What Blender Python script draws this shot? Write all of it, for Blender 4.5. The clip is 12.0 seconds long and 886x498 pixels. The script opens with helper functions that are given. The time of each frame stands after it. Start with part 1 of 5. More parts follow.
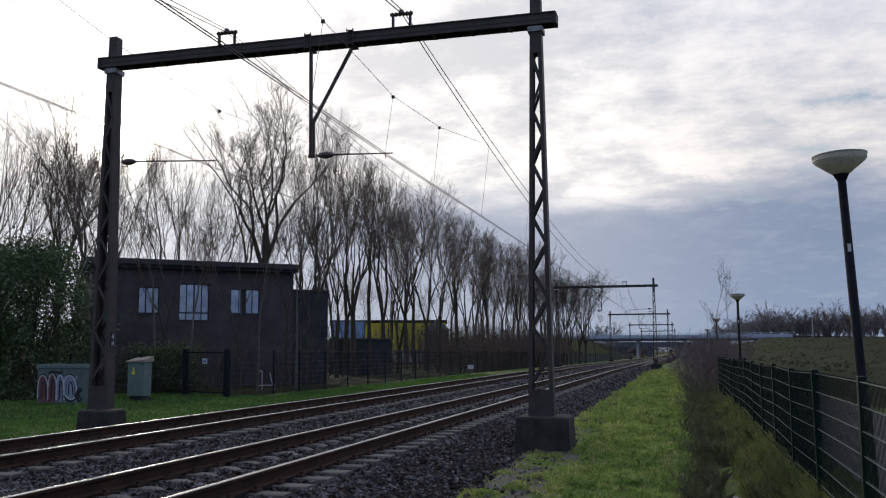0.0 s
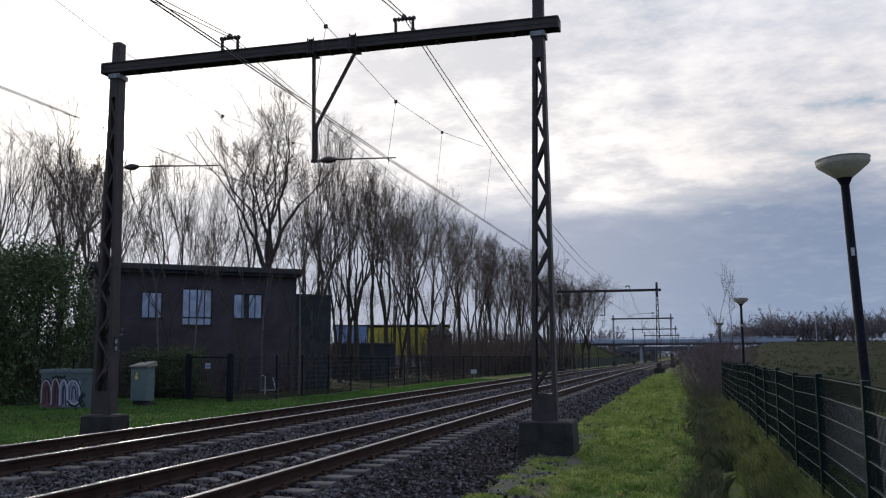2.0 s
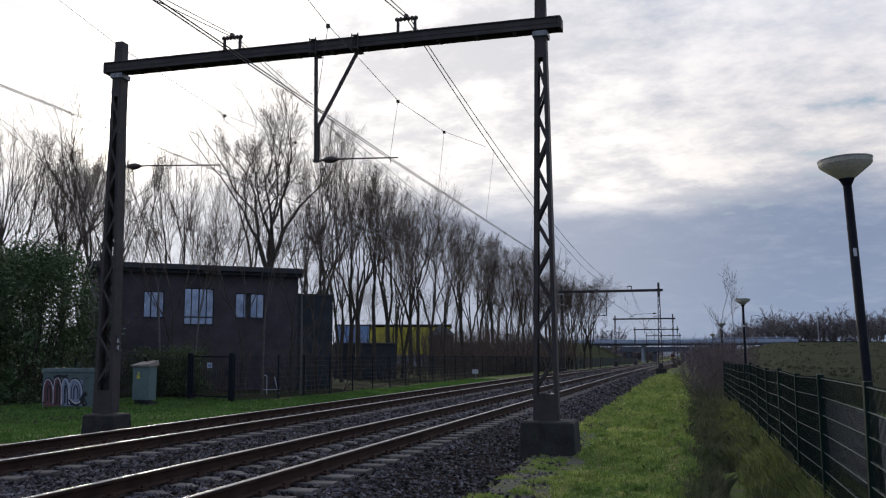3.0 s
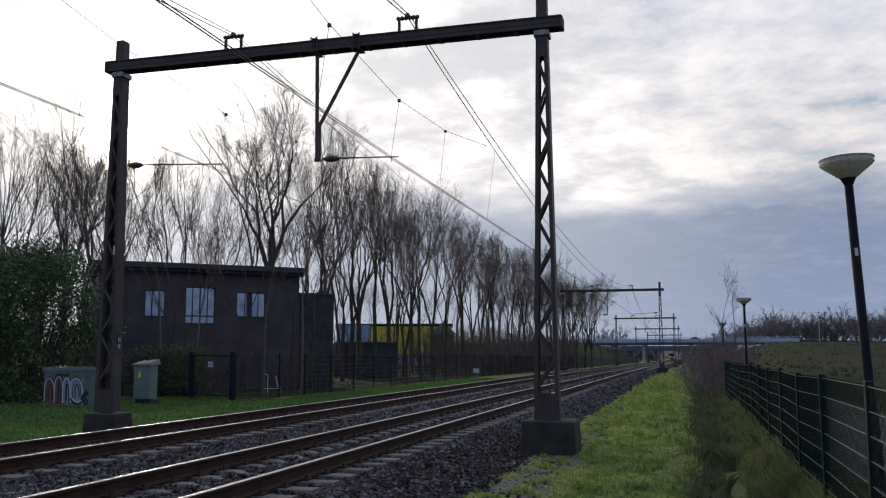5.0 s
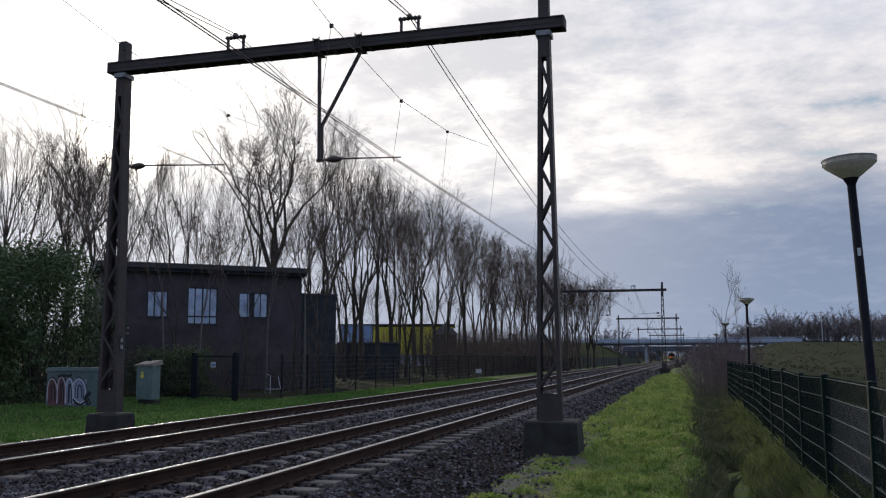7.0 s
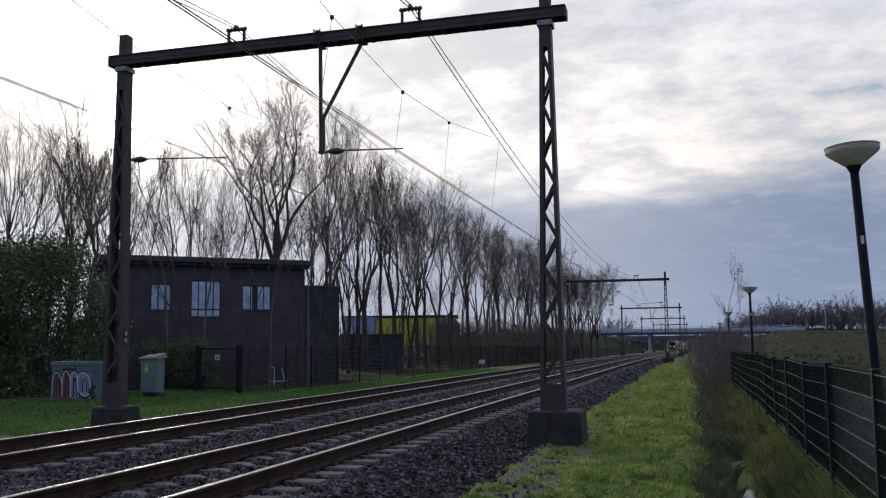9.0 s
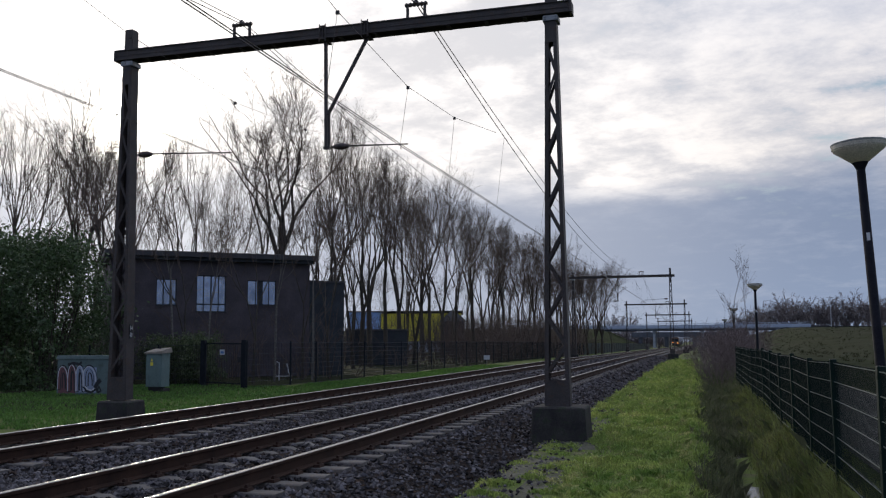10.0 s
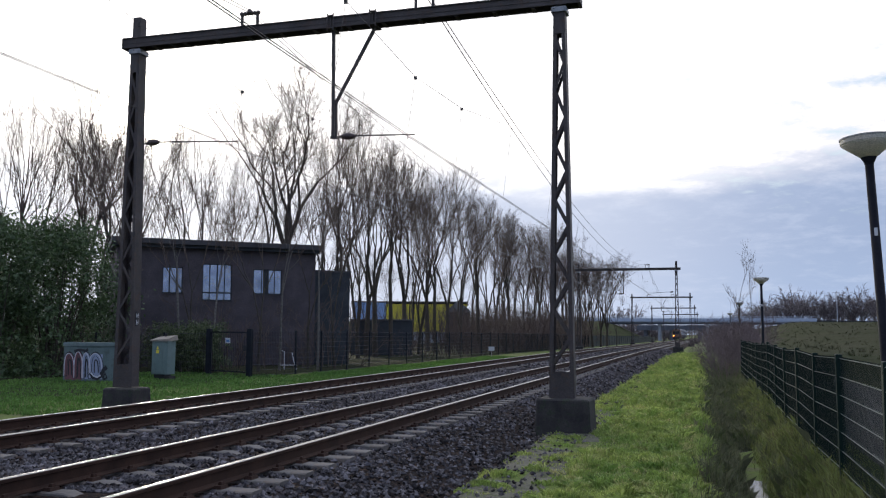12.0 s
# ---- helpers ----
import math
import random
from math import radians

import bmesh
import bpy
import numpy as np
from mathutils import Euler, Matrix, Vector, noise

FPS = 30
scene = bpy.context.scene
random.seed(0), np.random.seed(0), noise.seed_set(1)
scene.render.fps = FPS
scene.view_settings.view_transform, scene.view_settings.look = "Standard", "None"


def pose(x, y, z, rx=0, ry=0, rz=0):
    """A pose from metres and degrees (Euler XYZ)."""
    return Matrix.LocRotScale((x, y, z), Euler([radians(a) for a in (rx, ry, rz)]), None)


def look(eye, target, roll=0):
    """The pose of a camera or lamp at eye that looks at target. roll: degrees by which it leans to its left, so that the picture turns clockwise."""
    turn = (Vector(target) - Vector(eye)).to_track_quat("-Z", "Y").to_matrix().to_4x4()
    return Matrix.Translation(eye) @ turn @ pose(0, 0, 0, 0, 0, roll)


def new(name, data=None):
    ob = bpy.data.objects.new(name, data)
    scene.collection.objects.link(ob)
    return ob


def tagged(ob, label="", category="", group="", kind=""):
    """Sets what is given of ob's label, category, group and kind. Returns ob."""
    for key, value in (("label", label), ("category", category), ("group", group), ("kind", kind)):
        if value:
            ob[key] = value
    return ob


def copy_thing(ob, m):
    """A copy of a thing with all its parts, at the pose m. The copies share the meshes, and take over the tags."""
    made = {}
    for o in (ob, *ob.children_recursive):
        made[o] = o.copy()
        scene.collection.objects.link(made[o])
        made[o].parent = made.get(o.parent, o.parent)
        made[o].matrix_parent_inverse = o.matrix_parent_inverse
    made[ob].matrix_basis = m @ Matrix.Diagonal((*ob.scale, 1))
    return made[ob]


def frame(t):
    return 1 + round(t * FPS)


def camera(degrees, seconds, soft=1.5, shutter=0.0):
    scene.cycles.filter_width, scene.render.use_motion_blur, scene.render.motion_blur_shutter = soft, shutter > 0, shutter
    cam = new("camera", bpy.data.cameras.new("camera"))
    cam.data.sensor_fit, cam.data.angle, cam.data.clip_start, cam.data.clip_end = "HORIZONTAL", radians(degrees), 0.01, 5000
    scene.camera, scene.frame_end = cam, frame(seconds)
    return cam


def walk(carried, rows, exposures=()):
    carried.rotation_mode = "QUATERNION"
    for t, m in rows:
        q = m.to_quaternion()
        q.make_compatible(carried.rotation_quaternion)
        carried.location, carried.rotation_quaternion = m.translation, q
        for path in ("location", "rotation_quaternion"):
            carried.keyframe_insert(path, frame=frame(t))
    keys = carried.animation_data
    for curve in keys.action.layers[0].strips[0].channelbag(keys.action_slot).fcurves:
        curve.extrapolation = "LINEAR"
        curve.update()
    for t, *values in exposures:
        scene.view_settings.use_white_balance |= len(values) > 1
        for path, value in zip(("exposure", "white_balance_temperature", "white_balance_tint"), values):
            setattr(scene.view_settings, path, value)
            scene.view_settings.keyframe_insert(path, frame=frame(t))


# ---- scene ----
# ---------------------------------------------------------------- camera
cam = camera(53.537, 12.0, 1.2)
EYE = Vector((5.509, 0.0, 1.368))


def aim(yaw, pitch, roll):
    a, b = radians(yaw), radians(pitch)
    way = Vector((math.sin(a) * math.cos(b), math.cos(a) * math.cos(b), math.sin(b)))
    return look(EYE, EYE + way, roll)


AIMS = [(0, -15.152, 6.630, -0.172), (0.5, -15.271, 6.695, -0.125), (1, -15.368, 6.836, -0.160), (1.5, -15.376, 6.919, -0.225), (2, -15.341, 6.925, -0.220), (2.5, -15.374, 6.903, -0.175), (3, -15.462, 6.917, -0.105), (5, -15.532, 6.865, -0.050), (5.5, -15.577, 6.891, -0.080), (6, -15.625, 6.891, -0.080),
        (6.5, -15.672, 6.830, -0.085), (7, -15.681, 6.890, -0.080), (9, -15.857, 6.311, -0.502), (9.5, -16.040, 6.155, -0.423), (10, -16.179, 6.029, -0.300), (10.5, -16.286, 5.884, -0.230), (11, -16.396, 5.679, -0.180), (11.5, -16.368, 5.572, 0.172), (12, -16.567, 5.433, 0.310)]
walk(cam, [(t, aim(a, b, c)) for t, a, b, c in AIMS], [(0.0, 0.0), (7.2, 0.0), (11.5, 0.0), (12.0, 0.62)])

# ---------------------------------------------------------------- sky and sun
SUN = Vector((-0.573, 0.786, 0.232)).normalized()
world = bpy.data.worlds.new("sky")
scene.world = world
world.use_nodes = True
wn, wl = world.node_tree.nodes, world.node_tree.links
wn.clear()


def wnode(kind, **values):
    n = wn.new(kind)
    for key, v in values.items():
        n.inputs[key.replace("_", " ")].default_value = v
    return n


def wmath(op, a, b=None, clamp=False):
    n = wn.new("ShaderNodeMath")
    n.operation, n.use_clamp = op, clamp
    for i, v in enumerate((a, b)):
        if v is None:
            continue
        if isinstance(v, (int, float)):
            n.inputs[i].default_value = v
        else:
            wl.new(v, n.inputs[i])
    return n.outputs[0]


def wramp(value, lo, hi):
    n = wn.new("ShaderNodeMapRange")
    n.interpolation_type = "SMOOTHSTEP"
    wl.new(value, n.inputs[0])
    n.inputs[1].default_value, n.inputs[2].default_value = lo, hi
    return n.outputs[0]


def wmix(fac, a, b):
    n = wn.new("ShaderNodeMix")
    n.data_type = "RGBA"
    for i, v in ((0, fac), (6, a), (7, b)):
        if isinstance(v, (int, float, tuple)):
            n.inputs[i].default_value = v
        else:
            wl.new(v, n.inputs[i])
    return n.outputs[2]


coord = wn.new("ShaderNodeTexCoord").outputs["Generated"]
split = wn.new("ShaderNodeSeparateXYZ")
wl.new(coord, split.inputs[0])
sx, sy, sz = split.outputs
dot = wn.new("ShaderNodeVectorMath")
dot.operation = "DOT_PRODUCT"
wl.new(coord, dot.inputs[0])
dot.inputs[1].default_value = SUN
toward = wmath("MAXIMUM", dot.outputs["Value"], 0.0)
up = wmath("ADD", wmath("MAXIMUM", sz, 0.0), 0.20)
flat = wn.new("ShaderNodeCombineXYZ")
wl.new(wmath("DIVIDE", sx, up), flat.inputs[0])
wl.new(wmath("DIVIDE", sy, up), flat.inputs[1])


def wnoise(scale, detail, rough, shift, stretch=1.0):
    m = wn.new("ShaderNodeMapping")
    m.inputs["Location"].default_value = shift
    m.inputs["Rotation"].default_value = (0, 0, radians(14))
    m.inputs["Scale"].default_value = (1.0, stretch, 1.0)
    wl.new(flat.outputs[0], m.inputs[0])
    n = wnode("ShaderNodeTexNoise", Scale=scale, Detail=detail, Roughness=rough, Distortion=0.08)
    wl.new(m.outputs[0], n.inputs["Vector"])
    return n.outputs["Fac"]


sky = wn.new("ShaderNodeTexSky")
sky.sky_type, sky.sun_disc = "NISHITA", False
sky.sun_elevation, sky.sun_rotation = radians(13.4), radians(-36.1)
blue = wn.new("ShaderNodeVectorMath")
blue.operation = "SCALE"
wl.new(sky.outputs[0], blue.inputs[0])
blue.inputs["Scale"].default_value = 0.11
big = wnoise(0.85, 7.0, 0.58, (1.3, 0.4, 0.0), 1.2)
fine = wnoise(5.6, 10.0, 0.64, (4.0, 2.0, 1.0), 1.1)
body = wmath("ADD", wmath("MULTIPLY", big, 0.4), wmath("MULTIPLY", fine, 0.6))
# near the sun the cloud glows, away from it the same cloud is grey with white edges
near = wramp(toward, 0.70, 0.96)
lit = wmix(near, (0.95, 0.90, 0.875, 1), (1.20, 1.15, 1.12, 1))
shade = wmix(near, (0.62, 0.62, 0.67, 1), (0.78, 0.765, 0.785, 1))
cloud = wmix(wramp(body, 0.40, 0.61), shade, lit)
# a bank of rain cloud stands low over the horizon
edge = wmath("ADD", sz, wmath("MULTIPLY", wmath("SUBTRACT", big, 0.5), 0.16))
bank = wmath("MULTIPLY", wramp(edge, 0.20, 0.14), wmath("SUBTRACT", 1.0, wmath("MULTIPLY", wramp(toward, 0.95, 0.998), 0.12)))
low = wmix(wramp(sz, 0.02, 0.13), (0.27, 0.34, 0.485, 1), (0.245, 0.305, 0.44, 1))
low = wmix(wmath("MULTIPLY", wramp(fine, 0.45, 0.75), 0.6), low, (0.37, 0.425, 0.55, 1))
low = wmix(wmath("MULTIPLY", near, 0.72), low, (0.52, 0.55, 0.64, 1))
cloud = wmix(bank, cloud, low)
gap = wmath("MULTIPLY", wramp(body, 0.45, 0.34), wmath("MULTIPLY", wramp(sz, 0.08, 0.25), wmath("SUBTRACT", 1.0, near)))
tint = wmix(gap, cloud, blue.outputs[0])
tint = wmix(wmath("MULTIPLY", wramp(sz, 0.18, 0.5), wmath("SUBTRACT", 0.5, wmath("MULTIPLY", near, 0.42))), tint, (0.64, 0.73, 0.94, 1))
glow = wmath("ADD", wmath("MULTIPLY", wmath("POWER", toward, 60.0), 0.5), wmath("MULTIPLY", wmath("POWER", toward, 2500.0), 14.0))
warm = wn.new("ShaderNodeVectorMath")
warm.operation = "SCALE"
warm.inputs[0].default_value = (1.0, 0.93, 0.82)
wl.new(glow, warm.inputs["Scale"])
total = wn.new("ShaderNodeVectorMath")
total.operation = "ADD"
# the unseen sky away from the sun: darker overcast added to cut fill light
away = wmix(wramp(dot.outputs["Value"], -0.25, 0.55), (0.44, 0.52, 0.68, 1), (1, 1, 1, 1))
dim = wn.new("ShaderNodeVectorMath")
dim.operation = "MULTIPLY"
wl.new(tint, dim.inputs[0])
wl.new(away, dim.inputs[1])
wl.new(dim.outputs[0], total.inputs[0])
wl.new(warm.outputs[0], total.inputs[1])
back = wnode("ShaderNodeBackground", Strength=1.0)
wl.new(total.outputs[0], back.inputs[0])
wl.new(back.outputs[0], wn.new("ShaderNodeOutputWorld").inputs[0])

lamp = bpy.data.lights.new("sun", "SUN")
lamp.energy, lamp.angle, lamp.color = 1.8, radians(3.0), (1.0, 0.90, 0.76)
sun = new("sun", lamp)
sun.matrix_world = look(SUN * 100, (0, 0, 0))


# ---------------------------------------------------------------- materials
def mat(name, a, b, scale=4.0, rough=0.8, metal=0.0, bump=0.3, dist=0.01, fine=60.0, spots=None, vary=0.0, thin=0.0, stretch=(1, 1, 1), island=0.0, spec=0.5):
    """Two tones mixed by coarse and fine noise, with relief. spots: a third tone in patches. vary: brightness by object. thin: share of light let through."""
    m = bpy.data.materials.new(name)
    m.use_nodes = True
    ns, ls = m.node_tree.nodes, m.node_tree.links
    p = ns["Principled BSDF"]
    p.inputs["Roughness"].default_value, p.inputs["Metallic"].default_value = rough, metal
    p.inputs["Specular IOR Level"].default_value = spec
    tc = ns.new("ShaderNodeTexCoord")
    mp = ns.new("ShaderNodeMapping")
    mp.inputs["Scale"].default_value = stretch
    ls.new(tc.outputs["Object"], mp.inputs[0])

    def noise_at(s, d, r=0.6):
        n = ns.new("ShaderNodeTexNoise")
        n.inputs["Scale"].default_value, n.inputs["Detail"].default_value, n.inputs["Roughness"].default_value = s, d, r
        ls.new(mp.outputs[0], n.inputs["Vector"])
        return n.outputs["Fac"]

    def mix(fac, x, y, kind="MIX"):
        n = ns.new("ShaderNodeMix")
        n.data_type, n.blend_type = "RGBA", kind
        for i, v in ((0, fac), (6, x), (7, y)):
            if isinstance(v, (int, float)):
                n.inputs[i].default_value = v
            elif isinstance(v, tuple):
                n.inputs[i].default_value = (*v, 1) if len(v) == 3 else v
            else:
                ls.new(v, n.inputs[i])
        return n.outputs[2]

    def ramp(v, lo, hi, x=0.0, y=1.0):
        n = ns.new("ShaderNodeMapRange")
        ls.new(v, n.inputs[0])
        for i, q in enumerate((lo, hi, x, y)):
            n.inputs[i + 1].default_value = q
        return n.outputs[0]

    coarse, grain = noise_at(scale, 6), noise_at(fine, 4)
    col = mix(ramp(coarse, 0.32, 0.68), a, b)
    if spots:
        col = mix(ramp(noise_at(scale * 2.7, 5, 0.7), 0.52, 0.66), col, spots)
    col = mix(1.0, col, mix(ramp(grain, 0.3, 0.7), (0.72, 0.72, 0.72), (1.22, 1.22, 1.22)), "MULTIPLY")
    if vary or island:
        info = ns.new("ShaderNodeObjectInfo").outputs["Random"] if vary else ns.new("ShaderNodeNewGeometry").outputs["Random Per Island"]
        k = vary or island
        g = ramp(info, 0, 1, 1 - k, 1 + k)
        c = ns.new("ShaderNodeCombineXYZ")
        for i in range(3):
            ls.new(g, c.inputs[i])
        col = mix(1.0, col, c.outputs[0], "MULTIPLY")
    ls.new(col, p.inputs["Base Color"])
    ls.new(ramp(grain, 0.2, 0.8, max(0.05, rough - 0.12), min(1, rough + 0.12)), p.inputs["Roughness"])
    if bump:
        bp = ns.new("ShaderNodeBump")
        bp.inputs["Strength"].default_value, bp.inputs["Distance"].default_value = bump, dist
        ls.new(mix(0.5, coarse, grain), bp.inputs["Height"])
        ls.new(bp.outputs[0], p.inputs["Normal"])
    if thin:
        tr = ns.new("ShaderNodeBsdfTranslucent")
        ls.new(col, tr.inputs[0])
        mx = ns.new("ShaderNodeMixShader")
        mx.inputs[0].default_value = thin
        ls.new(p.outputs[0], mx.inputs[1])
        ls.new(tr.outputs[0], mx.inputs[2])
        ls.new(mx.outputs[0], ns["Material Output"].inputs[0])
    return m


def plain(name, col, rough=0.5, metal=0.0, emit=0.0):
    m = bpy.data.materials.new(name)
    m.use_nodes = True
    p = m.node_tree.nodes["Principled BSDF"]
    p.inputs["Base Color"].default_value = (*col, 1)
    p.inputs["Roughness"].default_value, p.inputs["Metallic"].default_value = rough, metal
    if emit:
        p.inputs["Emission Color"].default_value, p.inputs["Emission Strength"].default_value = (*col, 1), emit
    return m


SOIL = mat("grassy_soil", (0.085, 0.12, 0.03), (0.13, 0.17, 0.045), 0.5, 0.95, bump=0.8, dist=0.06, fine=14, spots=(0.13, 0.12, 0.075), spec=0.1)
DIRT = mat("dusty_earth", (0.085, 0.085, 0.065), (0.15, 0.145, 0.12), 2.2, 0.95, bump=0.9, dist=0.04, fine=22, spots=(0.065, 0.085, 0.035), spec=0.05)
FIELD = mat("rough_field", (0.030, 0.038, 0.018), (0.046, 0.046, 0.029), 0.09, 0.95, bump=1.0, dist=0.4, fine=1.6, spots=(0.019, 0.027, 0.010), spec=0.02)
SLOPE = mat("mown_bank", (0.045, 0.056, 0.024), (0.065, 0.070, 0.034), 0.15, 0.95, bump=0.8, dist=0.2, fine=3, spots=(0.05, 0.048, 0.03), spec=0.05)
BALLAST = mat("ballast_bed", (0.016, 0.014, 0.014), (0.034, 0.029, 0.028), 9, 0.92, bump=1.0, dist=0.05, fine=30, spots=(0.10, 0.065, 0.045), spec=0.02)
STONE = mat("ballast_stone", (0.028, 0.026, 0.029), (0.150, 0.142, 0.152), 3, 0.85, bump=0.4, fine=70, island=0.9, spots=(0.062, 0.042, 0.032), spec=0.08)
RUST = mat("rusty_rail", (0.030, 0.016, 0.012), (0.060, 0.031, 0.021), 3, 0.8, 0.2, fine=50, spec=0.25)
SHINE = mat("worn_railhead", (0.46, 0.45, 0.44), (0.34, 0.32, 0.31), 1.5, 0.42, 1.0, bump=0.05, fine=90)
CONCRETE = mat("sleeper_concrete", (0.10, 0.092, 0.086), (0.19, 0.178, 0.168), 3, 0.9, bump=0.5, fine=50, vary=0.18, spots=(0.17, 0.13, 0.10))
DARKCON = mat("weathered_foundation", (0.026, 0.025, 0.027), (0.060, 0.056, 0.054), 2.5, 0.9, bump=0.5, fine=40, spots=(0.035, 0.045, 0.03), spec=0.25)
STEEL = mat("brown_painted_steel", (0.052, 0.046, 0.046), (0.088, 0.076, 0.074), 2.2, 0.62, 0.1, bump=0.2, fine=35, spots=(0.082, 0.058, 0.048), spec=0.25)
GALV = mat("galvanised_fitting", (0.20, 0.21, 0.22), (0.32, 0.33, 0.34), 6, 0.5, 0.6, bump=0.1)
WIRE = mat("overhead_wire", (0.05, 0.045, 0.045), (0.09, 0.08, 0.075), 5, 0.55, 0.6, bump=0)
PORCELAIN = mat("brown_porcelain", (0.05, 0.035, 0.035), (0.08, 0.055, 0.05), 6, 0.3, bump=0.05)
FENCEGREEN = mat("dark_green_fence_paint", (0.004, 0.014, 0.012), (0.008, 0.022, 0.019), 5, 0.45, bump=0.05, spec=0.15)
FENCEWIRE = mat("fence_wire_coating", (0.003, 0.010, 0.009), (0.006, 0.015, 0.013), 5, 0.5, bump=0, spec=0.15)
# same paint as the uprights, with light from above put into the tone
TOPLITWIRE = mat("toplit_wire_coating", (0.10, 0.14, 0.13), (0.16, 0.20, 0.19), 5, 0.35, 0.3, bump=0)
# black fence's level wires: bluish sky light is put into the colour
SKYLITWIRE = mat("skylit_wire_coating", (0.060, 0.068, 0.080), (0.085, 0.095, 0.110), 5, 0.5, bump=0)
FENCEBLACK = mat("black_fence_coating", (0.008, 0.011, 0.016), (0.016, 0.020, 0.027), 5, 0.5, bump=0, spec=0.15)
SCREEN = mat("screen_board", (0.010, 0.020, 0.016), (0.018, 0.032, 0.025), 0.6, 0.8, bump=0.3, fine=12)
BARK = mat("bark", (0.052, 0.044, 0.038), (0.10, 0.083, 0.068), 3, 0.95, bump=0.7, dist=0.02, fine=22, stretch=(1, 1, 0.3), spots=(0.045, 0.052, 0.026), spec=0.25)
PALEBARK = mat("pale_birch_bark", (0.10, 0.09, 0.08), (0.20, 0.185, 0.165), 4, 0.9, bump=0.4, fine=18, stretch=(1, 1, 2.5), spots=(0.09, 0.08, 0.07))
TWIG = mat("twigs", (0.095, 0.072, 0.060), (0.15, 0.115, 0.095), 2, 0.9, bump=0, spec=0.25)
REDTWIG = mat("reddish_twigs", (0.12, 0.090, 0.090), (0.18, 0.135, 0.130), 1.2, 0.9, bump=0)
# distant woods: aerial haze is painted in as a lighter twig tone
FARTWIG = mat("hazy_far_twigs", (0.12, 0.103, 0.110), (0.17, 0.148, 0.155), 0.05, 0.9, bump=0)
LEAF = mat("evergreen_leaf", (0.05, 0.088, 0.034), (0.095, 0.145, 0.058), 1.2, 0.42, bump=0, thin=0.25, island=0.4)
HEDGE = mat("hedge_leaf", (0.055, 0.085, 0.034), (0.10, 0.125, 0.05), 1.5, 0.5, bump=0, thin=0.25, island=0.4)
GRASS = mat("grass_blade", (0.15, 0.26, 0.055), (0.39, 0.46, 0.13), 0.9, 0.6, bump=0, thin=0.45, island=0.35, spots=(0.46, 0.44, 0.20))
# far verge: shade of trees and shrubs is put into this darker green
SHADEDGRASS = mat("shaded_grass_blade", (0.078, 0.175, 0.036), (0.125, 0.24, 0.050), 0.6, 0.6, bump=0, thin=0.4, island=0.35)
DRY = mat("dry_grass_blade", (0.085, 0.105, 0.050), (0.16, 0.16, 0.095), 1.0, 0.7, bump=0, thin=0.4, island=0.4, spots=(0.09, 0.13, 0.035))
BANKGRASS = mat("bank_grass_blade", (0.10, 0.14, 0.045), (0.24, 0.27, 0.085), 1.4, 0.65, bump=0, thin=0.4, island=0.5, spots=(0.13, 0.11, 0.065))
SCRUB = mat("scrub_stalk", (0.040, 0.050, 0.025), (0.066, 0.064, 0.042), 0.08, 0.9, bump=0, island=0.5, spec=0.02)
BRICK = mat("dark_brick", (0.070, 0.061, 0.068), (0.125, 0.106, 0.114), 0.7, 0.9, bump=0.4, fine=18, spots=(0.088, 0.075, 0.078), spec=0.25)
CLAD = mat("dark_cladding", (0.036, 0.041, 0.047), (0.056, 0.062, 0.070), 1.0, 0.7, bump=0.2, fine=15, spec=0.25)
ROOFING = mat("roof_edge", (0.045, 0.042, 0.045), (0.07, 0.066, 0.07), 2, 0.6)
FRAMEW = plain("window_frame_paint", (0.42, 0.42, 0.40), 0.5)
PANE = mat("reflecting_pane", (0.55, 0.56, 0.58), (0.68, 0.69, 0.71), 0.5, 0.16, 1.0, bump=0.01, fine=1.5)
CABGREEN = mat("grey_green_cabinet", (0.12, 0.185, 0.18), (0.155, 0.225, 0.215), 2, 0.55, bump=0.1, spots=(0.11, 0.155, 0.145))
# cabinet green again, darkened by the shrubs' shade held in the colour
SHADEDGREEN = mat("shaded_green_box", (0.085, 0.13, 0.13), (0.115, 0.165, 0.16), 2, 0.6, bump=0.15, spots=(0.07, 0.10, 0.095))
CABLID = mat("cabinet_lid", (0.24, 0.21, 0.175), (0.32, 0.28, 0.23), 4, 0.8)
ASPHALT = mat("asphalt", (0.045, 0.045, 0.052), (0.065, 0.065, 0.072), 1.2, 0.85, bump=0.4, dist=0.01, fine=80)
LAMPPOST = mat("black_lamp_post", (0.010, 0.011, 0.016), (0.018, 0.019, 0.026), 4, 0.55, bump=0.05, spec=0.06)
LAMPSHADE = mat("frosted_shade", (0.88, 0.84, 0.77), (0.93, 0.89, 0.82), 5, 0.5, bump=0.05, thin=0.6, spots=(0.78, 0.75, 0.68))
LAMPCAP = mat("lamp_cap", (0.40, 0.41, 0.42), (0.50, 0.51, 0.52), 5, 0.5, bump=0.05, thin=0.6)
WHITE = plain("white_enamel", (0.55, 0.56, 0.60), 0.4)
BLUEP = plain("blue_enamel", (0.10, 0.22, 0.45), 0.4)
YELLOW = plain("warning_yellow", (0.72, 0.62, 0.06), 0.5)
BLACKP = plain("black_paint", (0.015, 0.015, 0.018), 0.5)
MAROON = plain("maroon_spray", (0.16, 0.07, 0.075), 0.7)
PALEBLUE = plain("pale_blue_spray", (0.26, 0.31, 0.42), 0.7)
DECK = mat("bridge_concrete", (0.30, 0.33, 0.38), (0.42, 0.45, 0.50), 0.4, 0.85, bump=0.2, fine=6)
